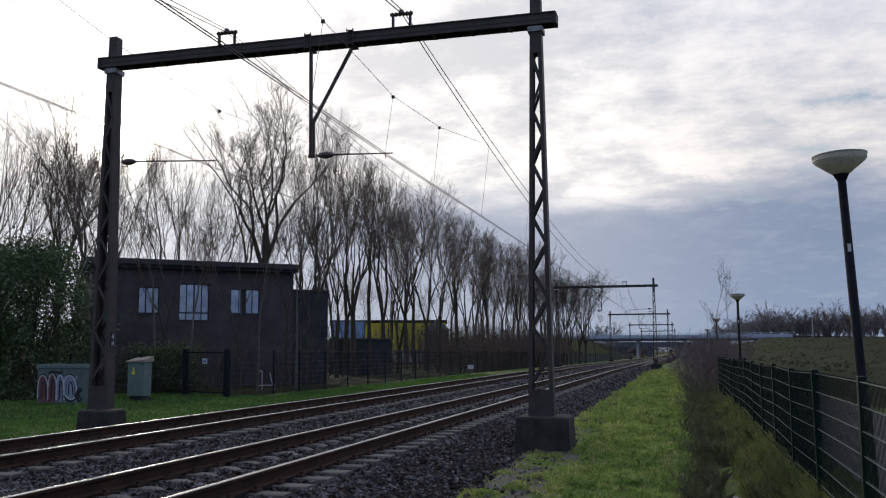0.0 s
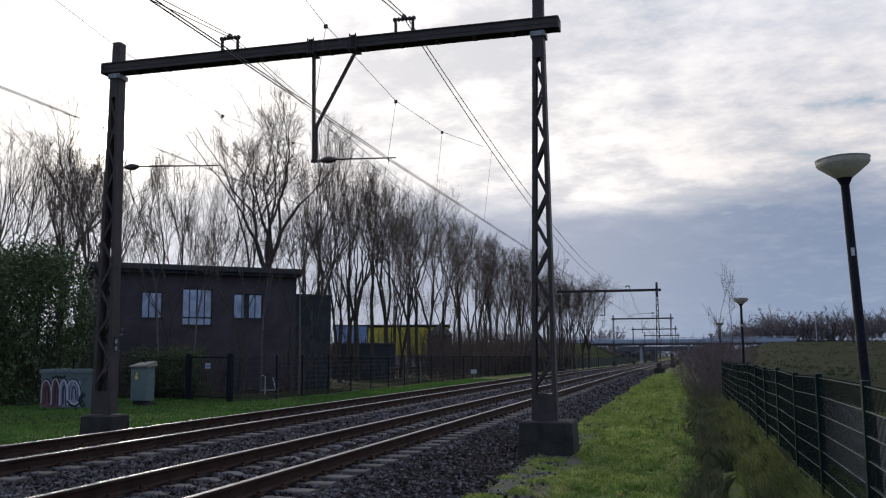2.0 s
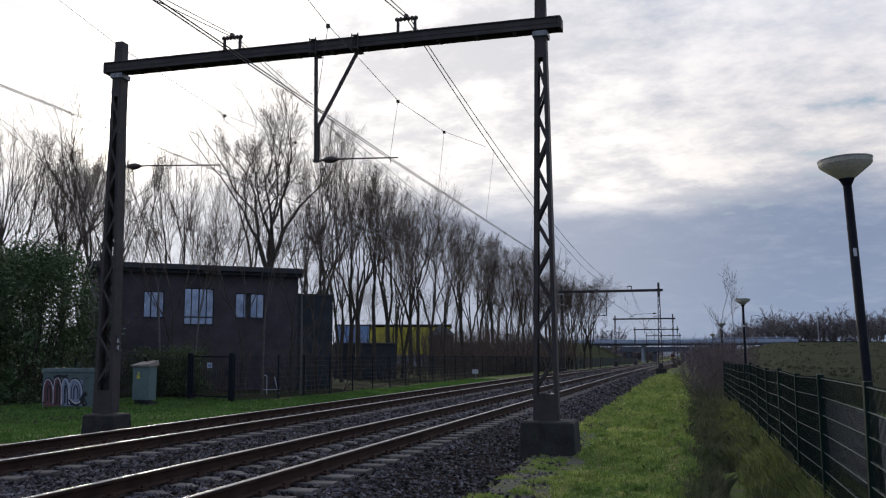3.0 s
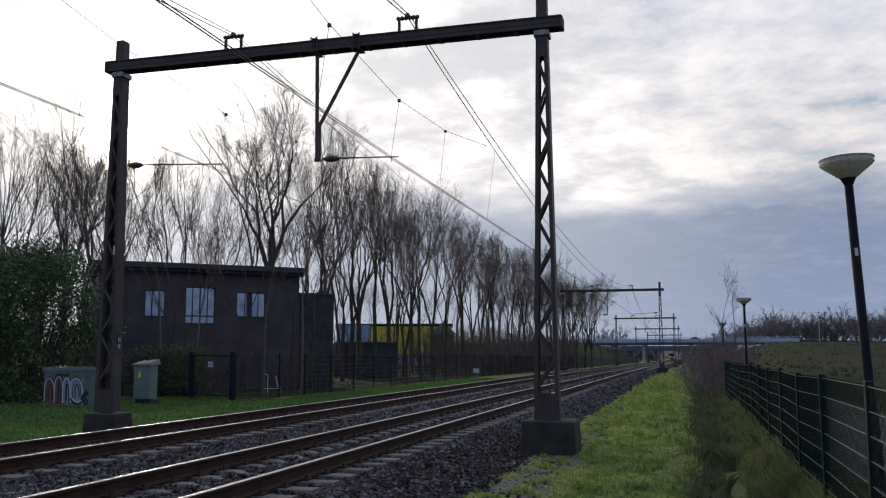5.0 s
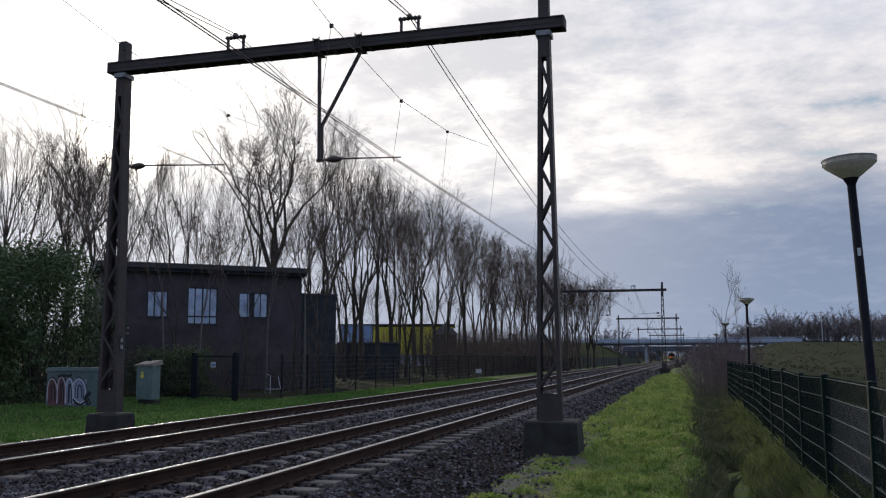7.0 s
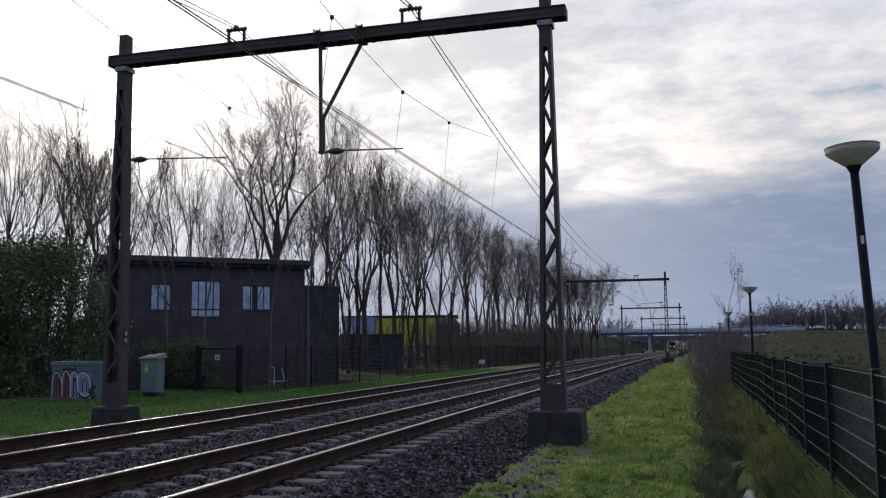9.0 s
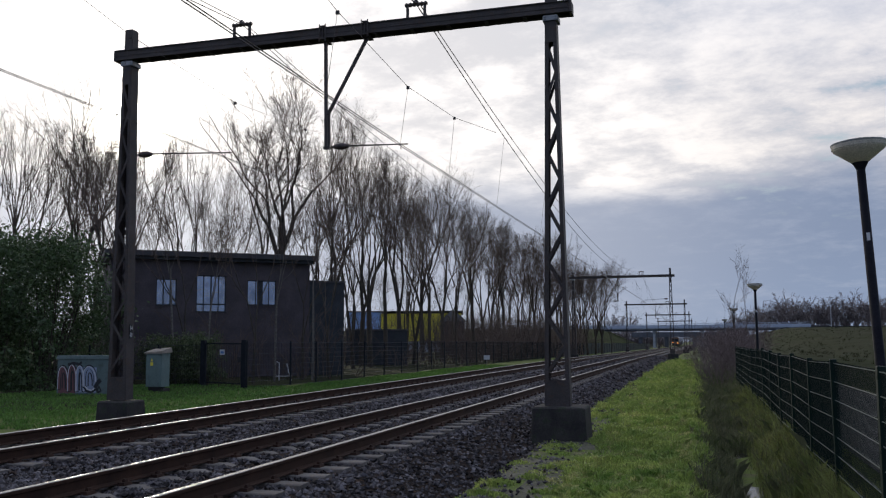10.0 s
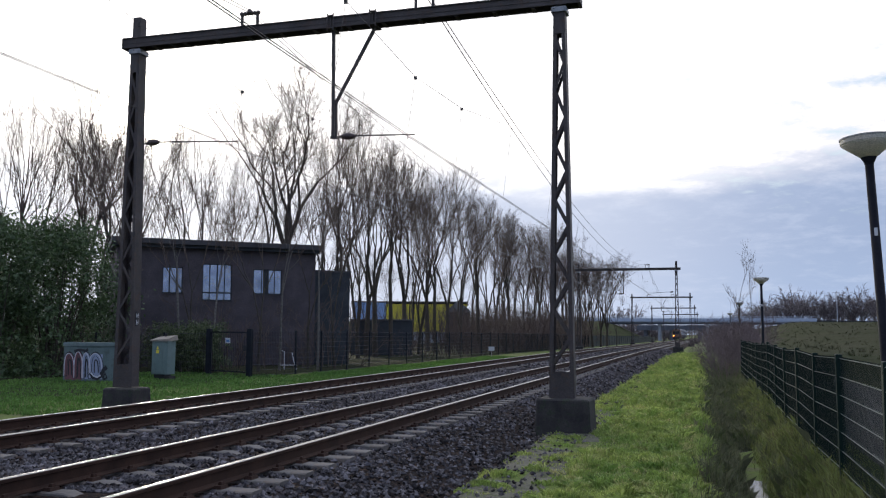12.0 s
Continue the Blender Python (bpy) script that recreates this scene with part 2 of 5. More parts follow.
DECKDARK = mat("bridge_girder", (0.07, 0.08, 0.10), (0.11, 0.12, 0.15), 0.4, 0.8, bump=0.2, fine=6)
BLUERAIL = mat("bridge_parapet", (0.36, 0.43, 0.55), (0.45, 0.52, 0.63), 0.5, 0.6, bump=0.1)
HALLY = mat("yellow_cladding", (0.55, 0.47, 0.03), (0.68, 0.58, 0.05), 0.5, 0.5, bump=0.1, stretch=(4, 4, 0.2))
HALLB = mat("blue_cladding", (0.20, 0.34, 0.62), (0.30, 0.45, 0.72), 0.5, 0.5, bump=0.1)
WATERM = mat("ditch_water", (0.02, 0.022, 0.018), (0.035, 0.035, 0.028), 2, 0.12, bump=0.1, fine=9)


# ---------------------------------------------------------------- mesh tools
class Mesh:
    """Vertices and faces of one mesh, gathered piece by piece."""

    def __init__(self):
        self.v, self.f = [], []

    def add(self, verts, faces):
        n = len(self.v)
        self.v.extend(verts)
        self.f.extend([tuple(i + n for i in q) for q in faces])
        return self

    def box(self, x0, x1, y0, y1, z0, z1, m=None, taper=0.0, cut=0.0):
        """A box with top edges drawn in by taper and, with cut, all upright edges chamfered."""
        def ring(z, t):
            a, b, c, d = x0 + t, x1 - t, y0 + t, y1 - t
            if cut:
                k = cut
                return [(a + k, c, z), (b - k, c, z), (b, c + k, z), (b, d - k, z), (b - k, d, z), (a + k, d, z), (a, d - k, z), (a, c + k, z)]
            return [(a, c, z), (b, c, z), (b, d, z), (a, d, z)]
        levels = [(z0, 0.0), (z1, taper)]
        if cut:
            levels = [(z0, 0.0), (z1 - cut, taper), (z1, taper + cut)]
        vs, n = [], 8 if cut else 4
        for z, t in levels:
            vs += ring(z, t)
        fs = [tuple(range(n))[::-1], tuple(range(len(vs) - n, len(vs)))]
        for r in range(len(levels) - 1):
            for i in range(n):
                j = (i + 1) % n
                fs.append((r * n + i, r * n + j, r * n + n + j, r * n + n + i))
        if m is not None:
            vs = [tuple(m @ Vector(q)) for q in vs]
        return self.add(vs, fs)

    def tube(self, points, radii, n=6, cap=True):
        """A round bar along points; radii: one number or one for each point."""
        pts = [Vector(q) for q in points]
        if isinstance(radii, (int, float)):
            radii = [radii] * len(pts)
        vs, fs, side = [], [], None
        for i, q in enumerate(pts):
            way = (pts[min(i + 1, len(pts) - 1)] - pts[max(i - 1, 0)]).normalized()
            if side is None:
                side = way.orthogonal().normalized()
            side = (side - way * side.dot(way)).normalized()
            other = way.cross(side)
            for k in range(n):
                a = 2 * math.pi * k / n
                vs.append(tuple(q + (side * math.cos(a) + other * math.sin(a)) * radii[i]))
        for i in range(len(pts) - 1):
            for k in range(n):
                j = (k + 1) % n
                fs.append((i * n + k, i * n + j, i * n + n + j, i * n + n + k))
        if cap:
            fs += [tuple(range(n))[::-1], tuple(range(len(vs) - n, len(vs)))]
        return self.add(vs, fs)

    def beam(self, p, q, wide, high, up=(0, 0, 1)):
        """A straight rectangular bar from p to q."""
        p, q = Vector(p), Vector(q)
        way = (q - p).normalized()
        if abs(way.dot(Vector(up))) > 0.99:
            up = (0, 1, 0)
        side = way.cross(Vector(up)).normalized()
        top = side.cross(way)
        vs = [tuple(e + side * (sa * wide / 2) + top * (sb * high / 2)) for e in (p, q) for sa, sb in ((-1, -1), (1, -1), (1, 1), (-1, 1))]
        return self.add(vs, [(0, 1, 2, 3), (7, 6, 5, 4), (0, 4, 5, 1), (1, 5, 6, 2), (2, 6, 7, 3), (3, 7, 4, 0)])

    def lathe(self, profile, n=24, at=(0, 0, 0)):
        vs = [(at[0] + r * math.cos(2 * math.pi * k / n), at[1] + r * math.sin(2 * math.pi * k / n), at[2] + z) for r, z in profile for k in range(n)]
        fs = [(i * n + k, i * n + (k + 1) % n, i * n + n + (k + 1) % n, i * n + n + k) for i in range(len(profile) - 1) for k in range(n)]
        fs += [tuple(range(n))[::-1], tuple(range(len(vs) - n, len(vs)))]
        return self.add(vs, fs)


def part(name, mesh, material, parent=None, label="", smooth=False):
    """Links a mesh as one object, under a thing or a part if one is given."""
    if isinstance(mesh, Mesh):
        data = bpy.data.meshes.new(name)
        data.from_pydata(mesh.v, [], mesh.f)
        data.materials.append(material)
        data.update()
        if smooth:
            data.shade_smooth()
    else:
        data = mesh
    ob = new(name, data)
    if parent is not None:
        ob.parent = parent
    return tagged(ob, label)


def thing(name, label, category, m=None, group="", kind=""):
    ob = new(name)
    ob.empty_display_size = 0.2
    if m is not None:
        ob.matrix_basis = m
    return tagged(ob, label, category, group, kind)


def ease(t):
    t = min(max(t, 0.0), 1.0)
    return t * t * (3 - 2 * t)


# ---------------------------------------------------------------- the lie of the land
FAR = -4.07        # centre of the far track; the near one is at 0


def bend(y):
    """The line turns slightly aside far away."""
    return 2.8e-5 * max(0.0, y - 400.0) ** 2


def rail_level(y):
    """The line falls gently away."""
    return -0.0038 * min(max(0.0, y - 70.0), 450.0)


def bridge_ramp(x, y):
    """Height of the road embankment on both sides of the line."""
    if x > 10:
        rise = 7.3 * ease((x - 14) / 24.0) * ease((y - 130.0) / 220.0) if y < 395 else 7.3 * ease((x - 14) / 24) * ease((560 - y) / 40)
        return max(rise, 0.0)
    if x < -12:
        side = ease((-x - 14) / 24.0)
        return 8.2 * side * ease((y - 345) / 27.0) * ease((425 - y) / 25)
    return 0.0


def ground_level(x, y):
    base = rail_level(y)
    n = noise.noise((x * 0.35, y * 0.35, 0)) * 0.06 + noise.noise((x * 1.3, y * 1.3, 4)) * 0.03
    if -7.2 < x < 2.4:
        return base - 0.75
    if x <= -7.2:
        k = ease((-7.2 - x) / 0.8)
        return base - 0.75 + 0.28 * k + n * k + bridge_ramp(x, y)
    if x < 5.3:
        k = ease((x - 2.4) / 0.3)
        return base - 0.75 + 0.25 * k + n * k
    if x < 7.6:
        d = abs(x - 6.25)
        return base - 0.5 - 0.42 * ease((1.05 - d) / 0.8) + n + (0.08 if x > 6.9 else 0)
    if x < 11.2:
        return base - 0.44
    return base - 0.44 + n + bridge_ramp(x, y)


def steps(*runs):
    out = []
    for a, b, s in runs:
        k = a
        while k < b - 1e-6:
            out.append(k)
            k += s
    return out + [runs[-1][1]]


def build_ground():
    xs = steps((-1500, -300, 300), (-300, -60, 20), (-60, -20, 4), (-20, -7, 0.6), (-7, 2.4, 4.7), (2.4, 8, 0.2), (8, 12, 0.8), (12, 60, 3), (60, 300, 20), (300, 1500, 300))
    ys = steps((-60, 0, 10), (0, 8, 2), (8, 40, 0.4), (40, 100, 2), (100, 440, 8), (440, 700, 40), (700, 3100, 300))
    m = Mesh()
    m.v = [(x, y, ground_level(x, y)) for y in ys for x in xs]
    w = len(xs)
    m.f = [(j * w + i, j * w + i + 1, (j + 1) * w + i + 1, (j + 1) * w + i) for j in range(len(ys) - 1) for i in range(w - 1)]
    ob = part("ground", m, SOIL, None, "green grassy ground sheet with a shallow ditch", True)
    ob.data.materials.append(FIELD)
    ob.data.materials.append(DIRT)
    ob.data.materials.append(SLOPE)
    for p in ob.data.polygons:
        c = p.center
        if c.x > 11.5 and c.y > 30 or c.y > 320 and c.x > 5 or c.x < -11.6 and c.y < 330:
            p.material_index = 1
        elif c.x < -12 and c.y >= 330:
            p.material_index = 3
        if 2.3 < c.x < 4.1 and c.y < 40 and noise.noise((c.x * 0.9, c.y * 0.5, 3)) > (c.x - 2.9) * 0.55 - 0.32 * (c.y < 17):
            p.material_index = 2
    return tagged(ob, category="ground", kind="structure")


build_ground()


def build_path():
    m = Mesh()
    ys = steps((-40, 40, 4), (40, 130, 10))
    for i, y in enumerate(ys):
        z = rail_level(y) - 0.41
        for x in (7.75, 7.80, 9.2, 10.75, 10.80):
            m.v.append((x, y, z + (0.0 if x in (7.75, 10.80) else 0.03 if x != 9.2 else 0.05)))
    m.f = [(j * 5 + i, j * 5 + i + 1, j * 5 + 6 + i, j * 5 + 5 + i) for j in range(len(ys) - 1) for i in range(4)]
    tagged(part("path", m, ASPHALT, None, "grey asphalt cycle path beside the fence"), category="path", kind="structure")
    w = Mesh()
    ys = steps((2, 34, 2.0))
    for y in ys:
        w.v += [(6.08, y, -0.922), (6.42, y, -0.922)]
    w.f = [(2 * j, 2 * j + 1, 2 * j + 3, 2 * j + 2) for j in range(len(ys) - 1)]
    tagged(part("water", w, WATERM, None, "dark still water in the narrow ditch"), category="water", kind="structure")


build_path()


def build_ballast():
    prof = [(-7.9, -0.80), (-7.2, -0.52), (-6.1, -0.235), (-5.0, -0.225), (-4.07, -0.215), (-3.0, -0.225), (-2.4, -0.26), (-1.6, -0.24),
            (-0.9, -0.225), (0, -0.215), (0.9, -0.225), (1.55, -0.26), (2.1, -0.42), (2.75, -0.66)]
    ys = steps((-60, 4, 8), (4, 40, 0.5), (40, 120, 2), (120, 700, 10))
    m = Mesh()
    for y in ys:
        for x, z in prof:
            j = noise.noise((x * 2, y * 1.5, 7)) * 0.035
            m.v.append((x + bend(y) + (noise.noise((y * 0.5, x, 2)) * 0.15 if x in (-7.9, 2.75) else 0), y, z + rail_level(y) + j))
    w = len(prof)
    m.f = [(j * w + i, j * w + i + 1, (j + 1) * w + i + 1, (j + 1) * w + i) for j in range(len(ys) - 1) for i in range(w - 1)]
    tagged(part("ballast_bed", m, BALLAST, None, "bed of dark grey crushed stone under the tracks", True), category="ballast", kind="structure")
    rng = np.random.default_rng(5)
    n = 78000
    y = np.where(rng.random(n) < 0.22, rng.uniform(30, 95, n), 7.5 + 32 * rng.random(n) ** 1.7)
    x = np.where(rng.random(n) < 0.015, rng.uniform(2.6, 3.5, n), rng.uniform(-7.4, 2.75, n))
    px, pz = [q[0] for q in prof], [q[1] for q in prof]
    z = np.where(x > 2.7, -0.50, np.interp(x, px, pz))
    # keep the rails and most of each sleeper's top free
    along = (y - SLEEPER_START) / SLEEPER_STEP
    on = np.abs(along - np.round(along)) < 0.14
    near = np.minimum(np.abs(x), np.abs(x - FAR))
    keep = ~(on & (near < 1.22)) & (np.abs(near - 0.75) > 0.11)
    x, y, z = x[keep], y[keep], z[keep]
    n = len(x)
    size = rng.uniform(0.020, 0.044, n) * (1 + 0.3 * (y > 20) + 0.9 * (y > 40))
    base = np.array([(1, 0, 0), (0, 1, 0), (-1, 0, 0), (0, -1, 0), (0, 0, 1), (0, 0, -1)], float)
    v = base[None] * rng.uniform(0.6, 1.25, (n, 6, 1)) + rng.normal(0, 0.22, (n, 6, 3))
    a = rng.uniform(0, 6.28, n)
    c, s = np.cos(a)[:, None], np.sin(a)[:, None]
    v = np.stack([v[..., 0] * c - v[..., 1] * s, v[..., 0] * s + v[..., 1] * c, v[..., 2] * 0.75], -1) * size[:, None, None]
    v += np.stack([x, y, z + size * 0.35], -1)[:, None]
    tri = np.array([(0, 1, 4), (1, 2, 4), (2, 3, 4), (3, 0, 4), (1, 0, 5), (2, 1, 5), (3, 2, 5), (0, 3, 5)])
    f = (tri[None] + 6 * np.arange(n)[:, None, None]).reshape(-1, 3)
    m = Mesh()
    m.v, m.f = v.reshape(-1, 3).tolist(), f.tolist()
    tagged(part("ballast_stones", m, STONE, None, "loose angular grey and brownish ballast stones"), category="gravel", kind="stuff")


SLEEPER_STEP, SLEEPER_START = 0.6106, 10.3565 - 6 * 0.6106
build_ballast()


# ---------------------------------------------------------------- tracks
def rail_mesh(x, sx):
    prof = [(-0.07, -0.172), (0.07, -0.172), (0.07, -0.160), (0.012, -0.140), (0.009, -0.052), (0.035, -0.038), (0.036, -0.012), (0.026, -0.001), (-0.026, -0.001), (-0.036, -0.012), (-0.035, -0.038), (-0.009, -0.052), (-0.012, -0.140), (-0.07, -0.160)]
    ys = steps((-60, 380, 10), (380, 900, 10))
    m, w = Mesh(), len(prof)
    for y in ys:
        m.v += [(x + bend(y) + a, y, rail_level(y) + b) for a, b in prof]
    m.f = [(j * w + i, j * w + w + i, j * w + w + (i + 1) % w, j * w + (i + 1) % w) for j in range(len(ys) - 1) for i in range(w)]
    head = Mesh()
    for y in ys:
        head.v += [(x + bend(y) + a, y, rail_level(y) + b) for a, b in ((-0.031, -0.004), (-0.024, 0.003), (0.024, 0.003), (0.031, -0.004))]
    head.f = [(j * 4 + i, j * 4 + i + 1, j * 4 + 5 + i, j * 4 + 4 + i) for j in range(len(ys) - 1) for i in range(3)]
    return m, head


def sleeper_mesh():
    """A concrete sleeper: two full blocks joined by a lower waist."""
    m = Mesh()
    ring = [(-1.26, 0.115, -0.185), (-0.42, 0.11, -0.185), (-0.28, 0.09, -0.225), (0.28, 0.09, -0.225), (0.42, 0.11, -0.185), (1.26, 0.115, -0.185)]
    for x, half, z in ring:
        m.v += [(x, -half - 0.03, -0.36), (x, -half, z - 0.012), (x, -half + 0.02, z), (x, half - 0.02, z), (x, half, z - 0.012), (x, half + 0.03, -0.36)]
    m.f = [(j * 6 + i, j * 6 + i + 1, j * 6 + 7 + i, j * 6 + 6 + i) for j in range(5) for i in range(5)]
    m.f += [(5, 4, 3, 2, 1, 0), (30, 31, 32, 33, 34, 35)]
    return m


def clip_mesh():
    """Rail pad with its two spring clips."""
    m = Mesh()
    for s in (-1, 1):
        m.box(s * 0.115 - 0.05, s * 0.115 + 0.05, -0.075, 0.075, -0.186, -0.150, None, 0.012)
        m.box(s * 0.12 - 0.022, s * 0.12 + 0.022, -0.03, 0.03, -0.152, -0.118, None, 0.008)
    return m


def merged(data, places):
    """One mesh of many copies of a small one."""
    v = np.array([q.co[:] for q in data.vertices])
    f = [tuple(p.vertices) for p in data.polygons]
    m = Mesh()
    for x, y, z in places:
        m.add((v + (x, y, z)).tolist(), f)
    return m


def build_tracks():
    sleeper = clip = None
    for x, label in ((0.0, "railway track of rusty rails on pale concrete sleepers"), (FAR, "second railway track of rusty rails on concrete sleepers")):
        track = thing("railway_track", label, "railway track", group="railway tracks")
        for s in (-0.75, 0.75):
            m, head = rail_mesh(x + s, s)
            rail = part("rail", m, RUST, track, "rust-brown steel rail", False)
            part("running_surface", head, SHINE, rail, "polished bright running surface")
        places = [SLEEPER_START + SLEEPER_STEP * i for i in range(-20, 640)]
        near = [y for y in places if 4 < y < 72]
        rest = [y for y in places if not 4 < y < 72]
        for y in near:
            if sleeper is None:
                ob = part("sleeper", sleeper_mesh(), CONCRETE, track)
                sleeper = ob.data
            else:
                ob = part("sleeper", sleeper, CONCRETE, track)
            ob.location = (x, y, 0)
            ob.rotation_euler = (0, 0, random.uniform(-0.012, 0.012))
        tagged(part("far_sleepers", merged(sleeper, [(x + bend(y), y, rail_level(y)) for y in rest]), CONCRETE, track), kind="stuff")
        if clip is None:
            spare = part("rail_clip", clip_mesh(), RUST, track)
            clip = spare.data
            bpy.data.objects.remove(spare)
        tagged(part("fastening", merged(clip, [(x + s, y, 0) for y in near for s in (-0.75, 0.75)]), RUST, track, "dark rusty spring clips"), kind="stuff")


build_tracks()


# ---------------------------------------------------------------- portals over the line
PORTALS = [-58.0, 17.05, 91.66, 157.5, 216.0, 276.0]
POST_R, POST_L = 2.86, -6.97


def lattice_mast(top):
    """Legs of two channels, closer together at the top, with diagonal lacing between them on both faces."""
    legs, lacing, plates = [], [], []
    h0, h1, w0, w1, d = 0.12, top, 0.49, 0.225, 0.135
    half = lambda z: 0.5 * (w0 + (w1 - w0) * min(1, (z - h0) / (7.8 - h0)))
    for s in (-1, 1):
        m = Mesh()
        for z in (h0, 7.8):
            o = half(z)
            m.v += [(s * (o - a), b, z) for a, b in ((0.075, -d), (0.0, -d), (0.0, d), (0.075, d), (0.075, d - 0.012), (0.012, d - 0.012), (0.012, -d + 0.012), (0.075, -d + 0.012))]
        m.f = [(k, (k + 1) % 8, 8 + (k + 1) % 8, 8 + k) for k in range(8)] + [(0, 1, 6, 7), (1, 2, 5, 6), (2, 3, 4, 5), (8, 15, 14, 9), (9, 14, 13, 10), (10, 13, 12, 11)]
        legs.append(m)
    zs = [0.75 + i * 0.54 for i in range(14)]
    for face in (-1, 1):
        for i in range(13):
            s = 1 if i % 2 else -1
            m = Mesh()
            lacing.append(m)
            m.beam((s * (half(zs[i]) - 0.045), face * (d - 0.012), zs[i]), (-s * (half(zs[i + 1]) - 0.045), face * (d - 0.012), zs[i + 1]), 0.055, 0.010, (0, 1, 0))
        plates.append(Mesh().box(-half(0.4) + 0.02, half(0.4) - 0.02, face * d - 0.008, face * d + 0.008, h0, 0.62))
        plates.append(Mesh().box(-half(7.6) + 0.02, half(7.6) - 0.02, face * d - 0.008, face * d + 0.008, 7.30, 7.84))
    return legs, lacing, plates


def foundation_mesh(wide, deep, z0, z1):
    return Mesh().box(-wide / 2, wide / 2, -deep / 2, deep / 2, z0, z1, None, 0.05, 0.03)


def insulator(m, p, q, r=0.05, n=5):
    """Ribbed insulator from p to q."""
    p, q = Vector(p), Vector(q)
    pts, rad = [], []
    for i in range(n * 2 + 1):
        pts.append(p.lerp(q, i / (n * 2)))
        rad.append(r if i % 2 else r * 0.55)
    m.tube(pts, rad, 8)


def build_portal(y, flip):
    """flip: the arms reach the other way, as they do at every second portal."""
    lift = rail_level(y)
    portal = thing("catenary_portal", "brown steel lattice portal carrying overhead wires over the tracks", "catenary portal", pose(0, y, lift), "catenary portals")
    beam = Mesh()
    # a closed box of two channels with lips, welded seams and rounded end plates
    for face in (-1, 1):
        beam.box(POST_L - 0.33, POST_R + 0.40, face * 0.135 - 0.006, face * 0.135 + 0.006, 7.89, 8.12)
        for z in (7.885, 8.105):
            beam.box(POST_L - 0.33, POST_R + 0.40, face * 0.135 - (0.0 if face > 0 else 0.035), face * 0.135 + (0.035 if face > 0 else 0.0), z, z + 0.02)
        beam.box(POST_L - 0.30, POST_R + 0.37, face * 0.145 - 0.006, face * 0.145 + 0.006, 7.985, 8.01)
    for x in (POST_L - 0.33, POST_R + 0.40):
        beam.box(x - 0.03, x + 0.03, -0.17, 0.17, 7.88, 8.13, None, 0.0, 0.02)
    for x in (-2.06, -1.09):
        beam.box(x - 0.008, x + 0.008, -0.18, 0.18, 7.875, 8.135)
    beam.box(POST_L - 0.3, POST_R + 0.37, -0.129, 0.129, 8.085, 8.10)
    for k in range(12):
        x = POST_L + 0.5 + k * 0.8
        beam.box(x - 0.04, x + 0.04, -0.135, 0.135, 7.865, 7.875)
    part("beam", beam, STEEL, portal)
    for x, cap in ((POST_R, 8.78), (POST_L, 8.62)):
        mast = new("mast")
        mast.parent, mast.location = portal, (x, 0, 0)
        legs, lacing, plates = lattice_mast(7.84)
        for m in legs:
            part("leg", m, STEEL, mast)
        for m in lacing:
            part("brace", m, STEEL, mast)
        for m in plates:
            part("tie_plate", m, STEEL, mast)
        part("mast_head", Mesh().box(-0.112, 0.112, -0.125, 0.125, 7.80, cap, None, 0.008, 0.015), STEEL, mast)
        bracket = Mesh().box(-0.155, 0.155, -0.175, 0.175, 7.74, 7.85, None, 0.0, 0.015)
        for s in (-0.10, 0.10):
            for t in (7.77, 7.815):
                bracket.tube([(s, -0.19, t), (s, -0.17, t)], 0.016, 6)
        part("bracket", bracket, GALV, mast, "pale galvanised bracket with bolts")
        f = foundation_mesh(1.10 if x > 0 else 0.86, 1.0 if x > 0 else 0.80, -0.9, 0.13 if x > 0 else 0.10)
        base = part("foundation", f, DARKCON, portal, "dark weathered concrete foundation block")
        base.location = (x + (0.05 if x > 0 else 0), 0.05, 0)
    # messenger supports on top of the beam
    for x in (0.0, -4.1):
        for s in (-0.19, 0.19):
            part("support_post", Mesh().beam((x + s, 0, 8.12), (x + s, 0, 8.46), 0.05, 0.05), STEEL, portal)
        m = Mesh()
        insulator(m, (x - 0.25, 0, 8.46), (x + 0.25, 0, 8.46), 0.055, 6)
        m.box(x - 0.05, x + 0.05, -0.07, 0.07, 8.46, 8.55, None, 0.02)
        part("insulator", m, PORCELAIN, portal, "dark ribbed insulator")
    # drop tube with diagonal stay and registration arms
    g = (lambda x: -4.42 - x) if flip else (lambda x: x)
    d = Mesh()
    d.beam((g(-2.06), 0, 7.86), (g(-2.03), 0, 5.48), 0.06, 0.07, (0, 1, 0))
    d.beam((g(-1.97), 0, 6.30), (g(-1.96), 0, 5.55), 0.04, 0.05, (0, 1, 0))
    for lo, hi, e, z0, z1 in ((-2.08, -1.94, 0.05, 5.48, 5.54), (-2.06, -1.95, 0.04, 6.24, 6.32)):
        d.box(min(g(lo), g(hi)), max(g(lo), g(hi)), -e, e, z0, z1)
    part("drop_tube", d, STEEL, portal, "square steel tube hanging from the beam")
    part("stay", Mesh().beam((g(-1.09), 0, 7.86), (g(-1.97), 0, 6.28), 0.06, 0.06, (0, 1, 0)), STEEL, portal)
    for x in (g(-2.06), g(-1.09)):
        clamp = Mesh()
        clamp.box(x - 0.06, x + 0.06, -0.21, 0.21, 8.13, 8.15).box(x - 0.06, x + 0.06, -0.21, 0.21, 7.85, 7.875)
        clamp.tube([(x - 0.07, -0.20, 8.18), (x - 0.07, -0.20, 7.80)], 0.014).tube([(x + 0.07, -0.20, 8.18), (x + 0.07, -0.20, 7.80)], 0.014)
        part("clamp", clamp, STEEL, portal)
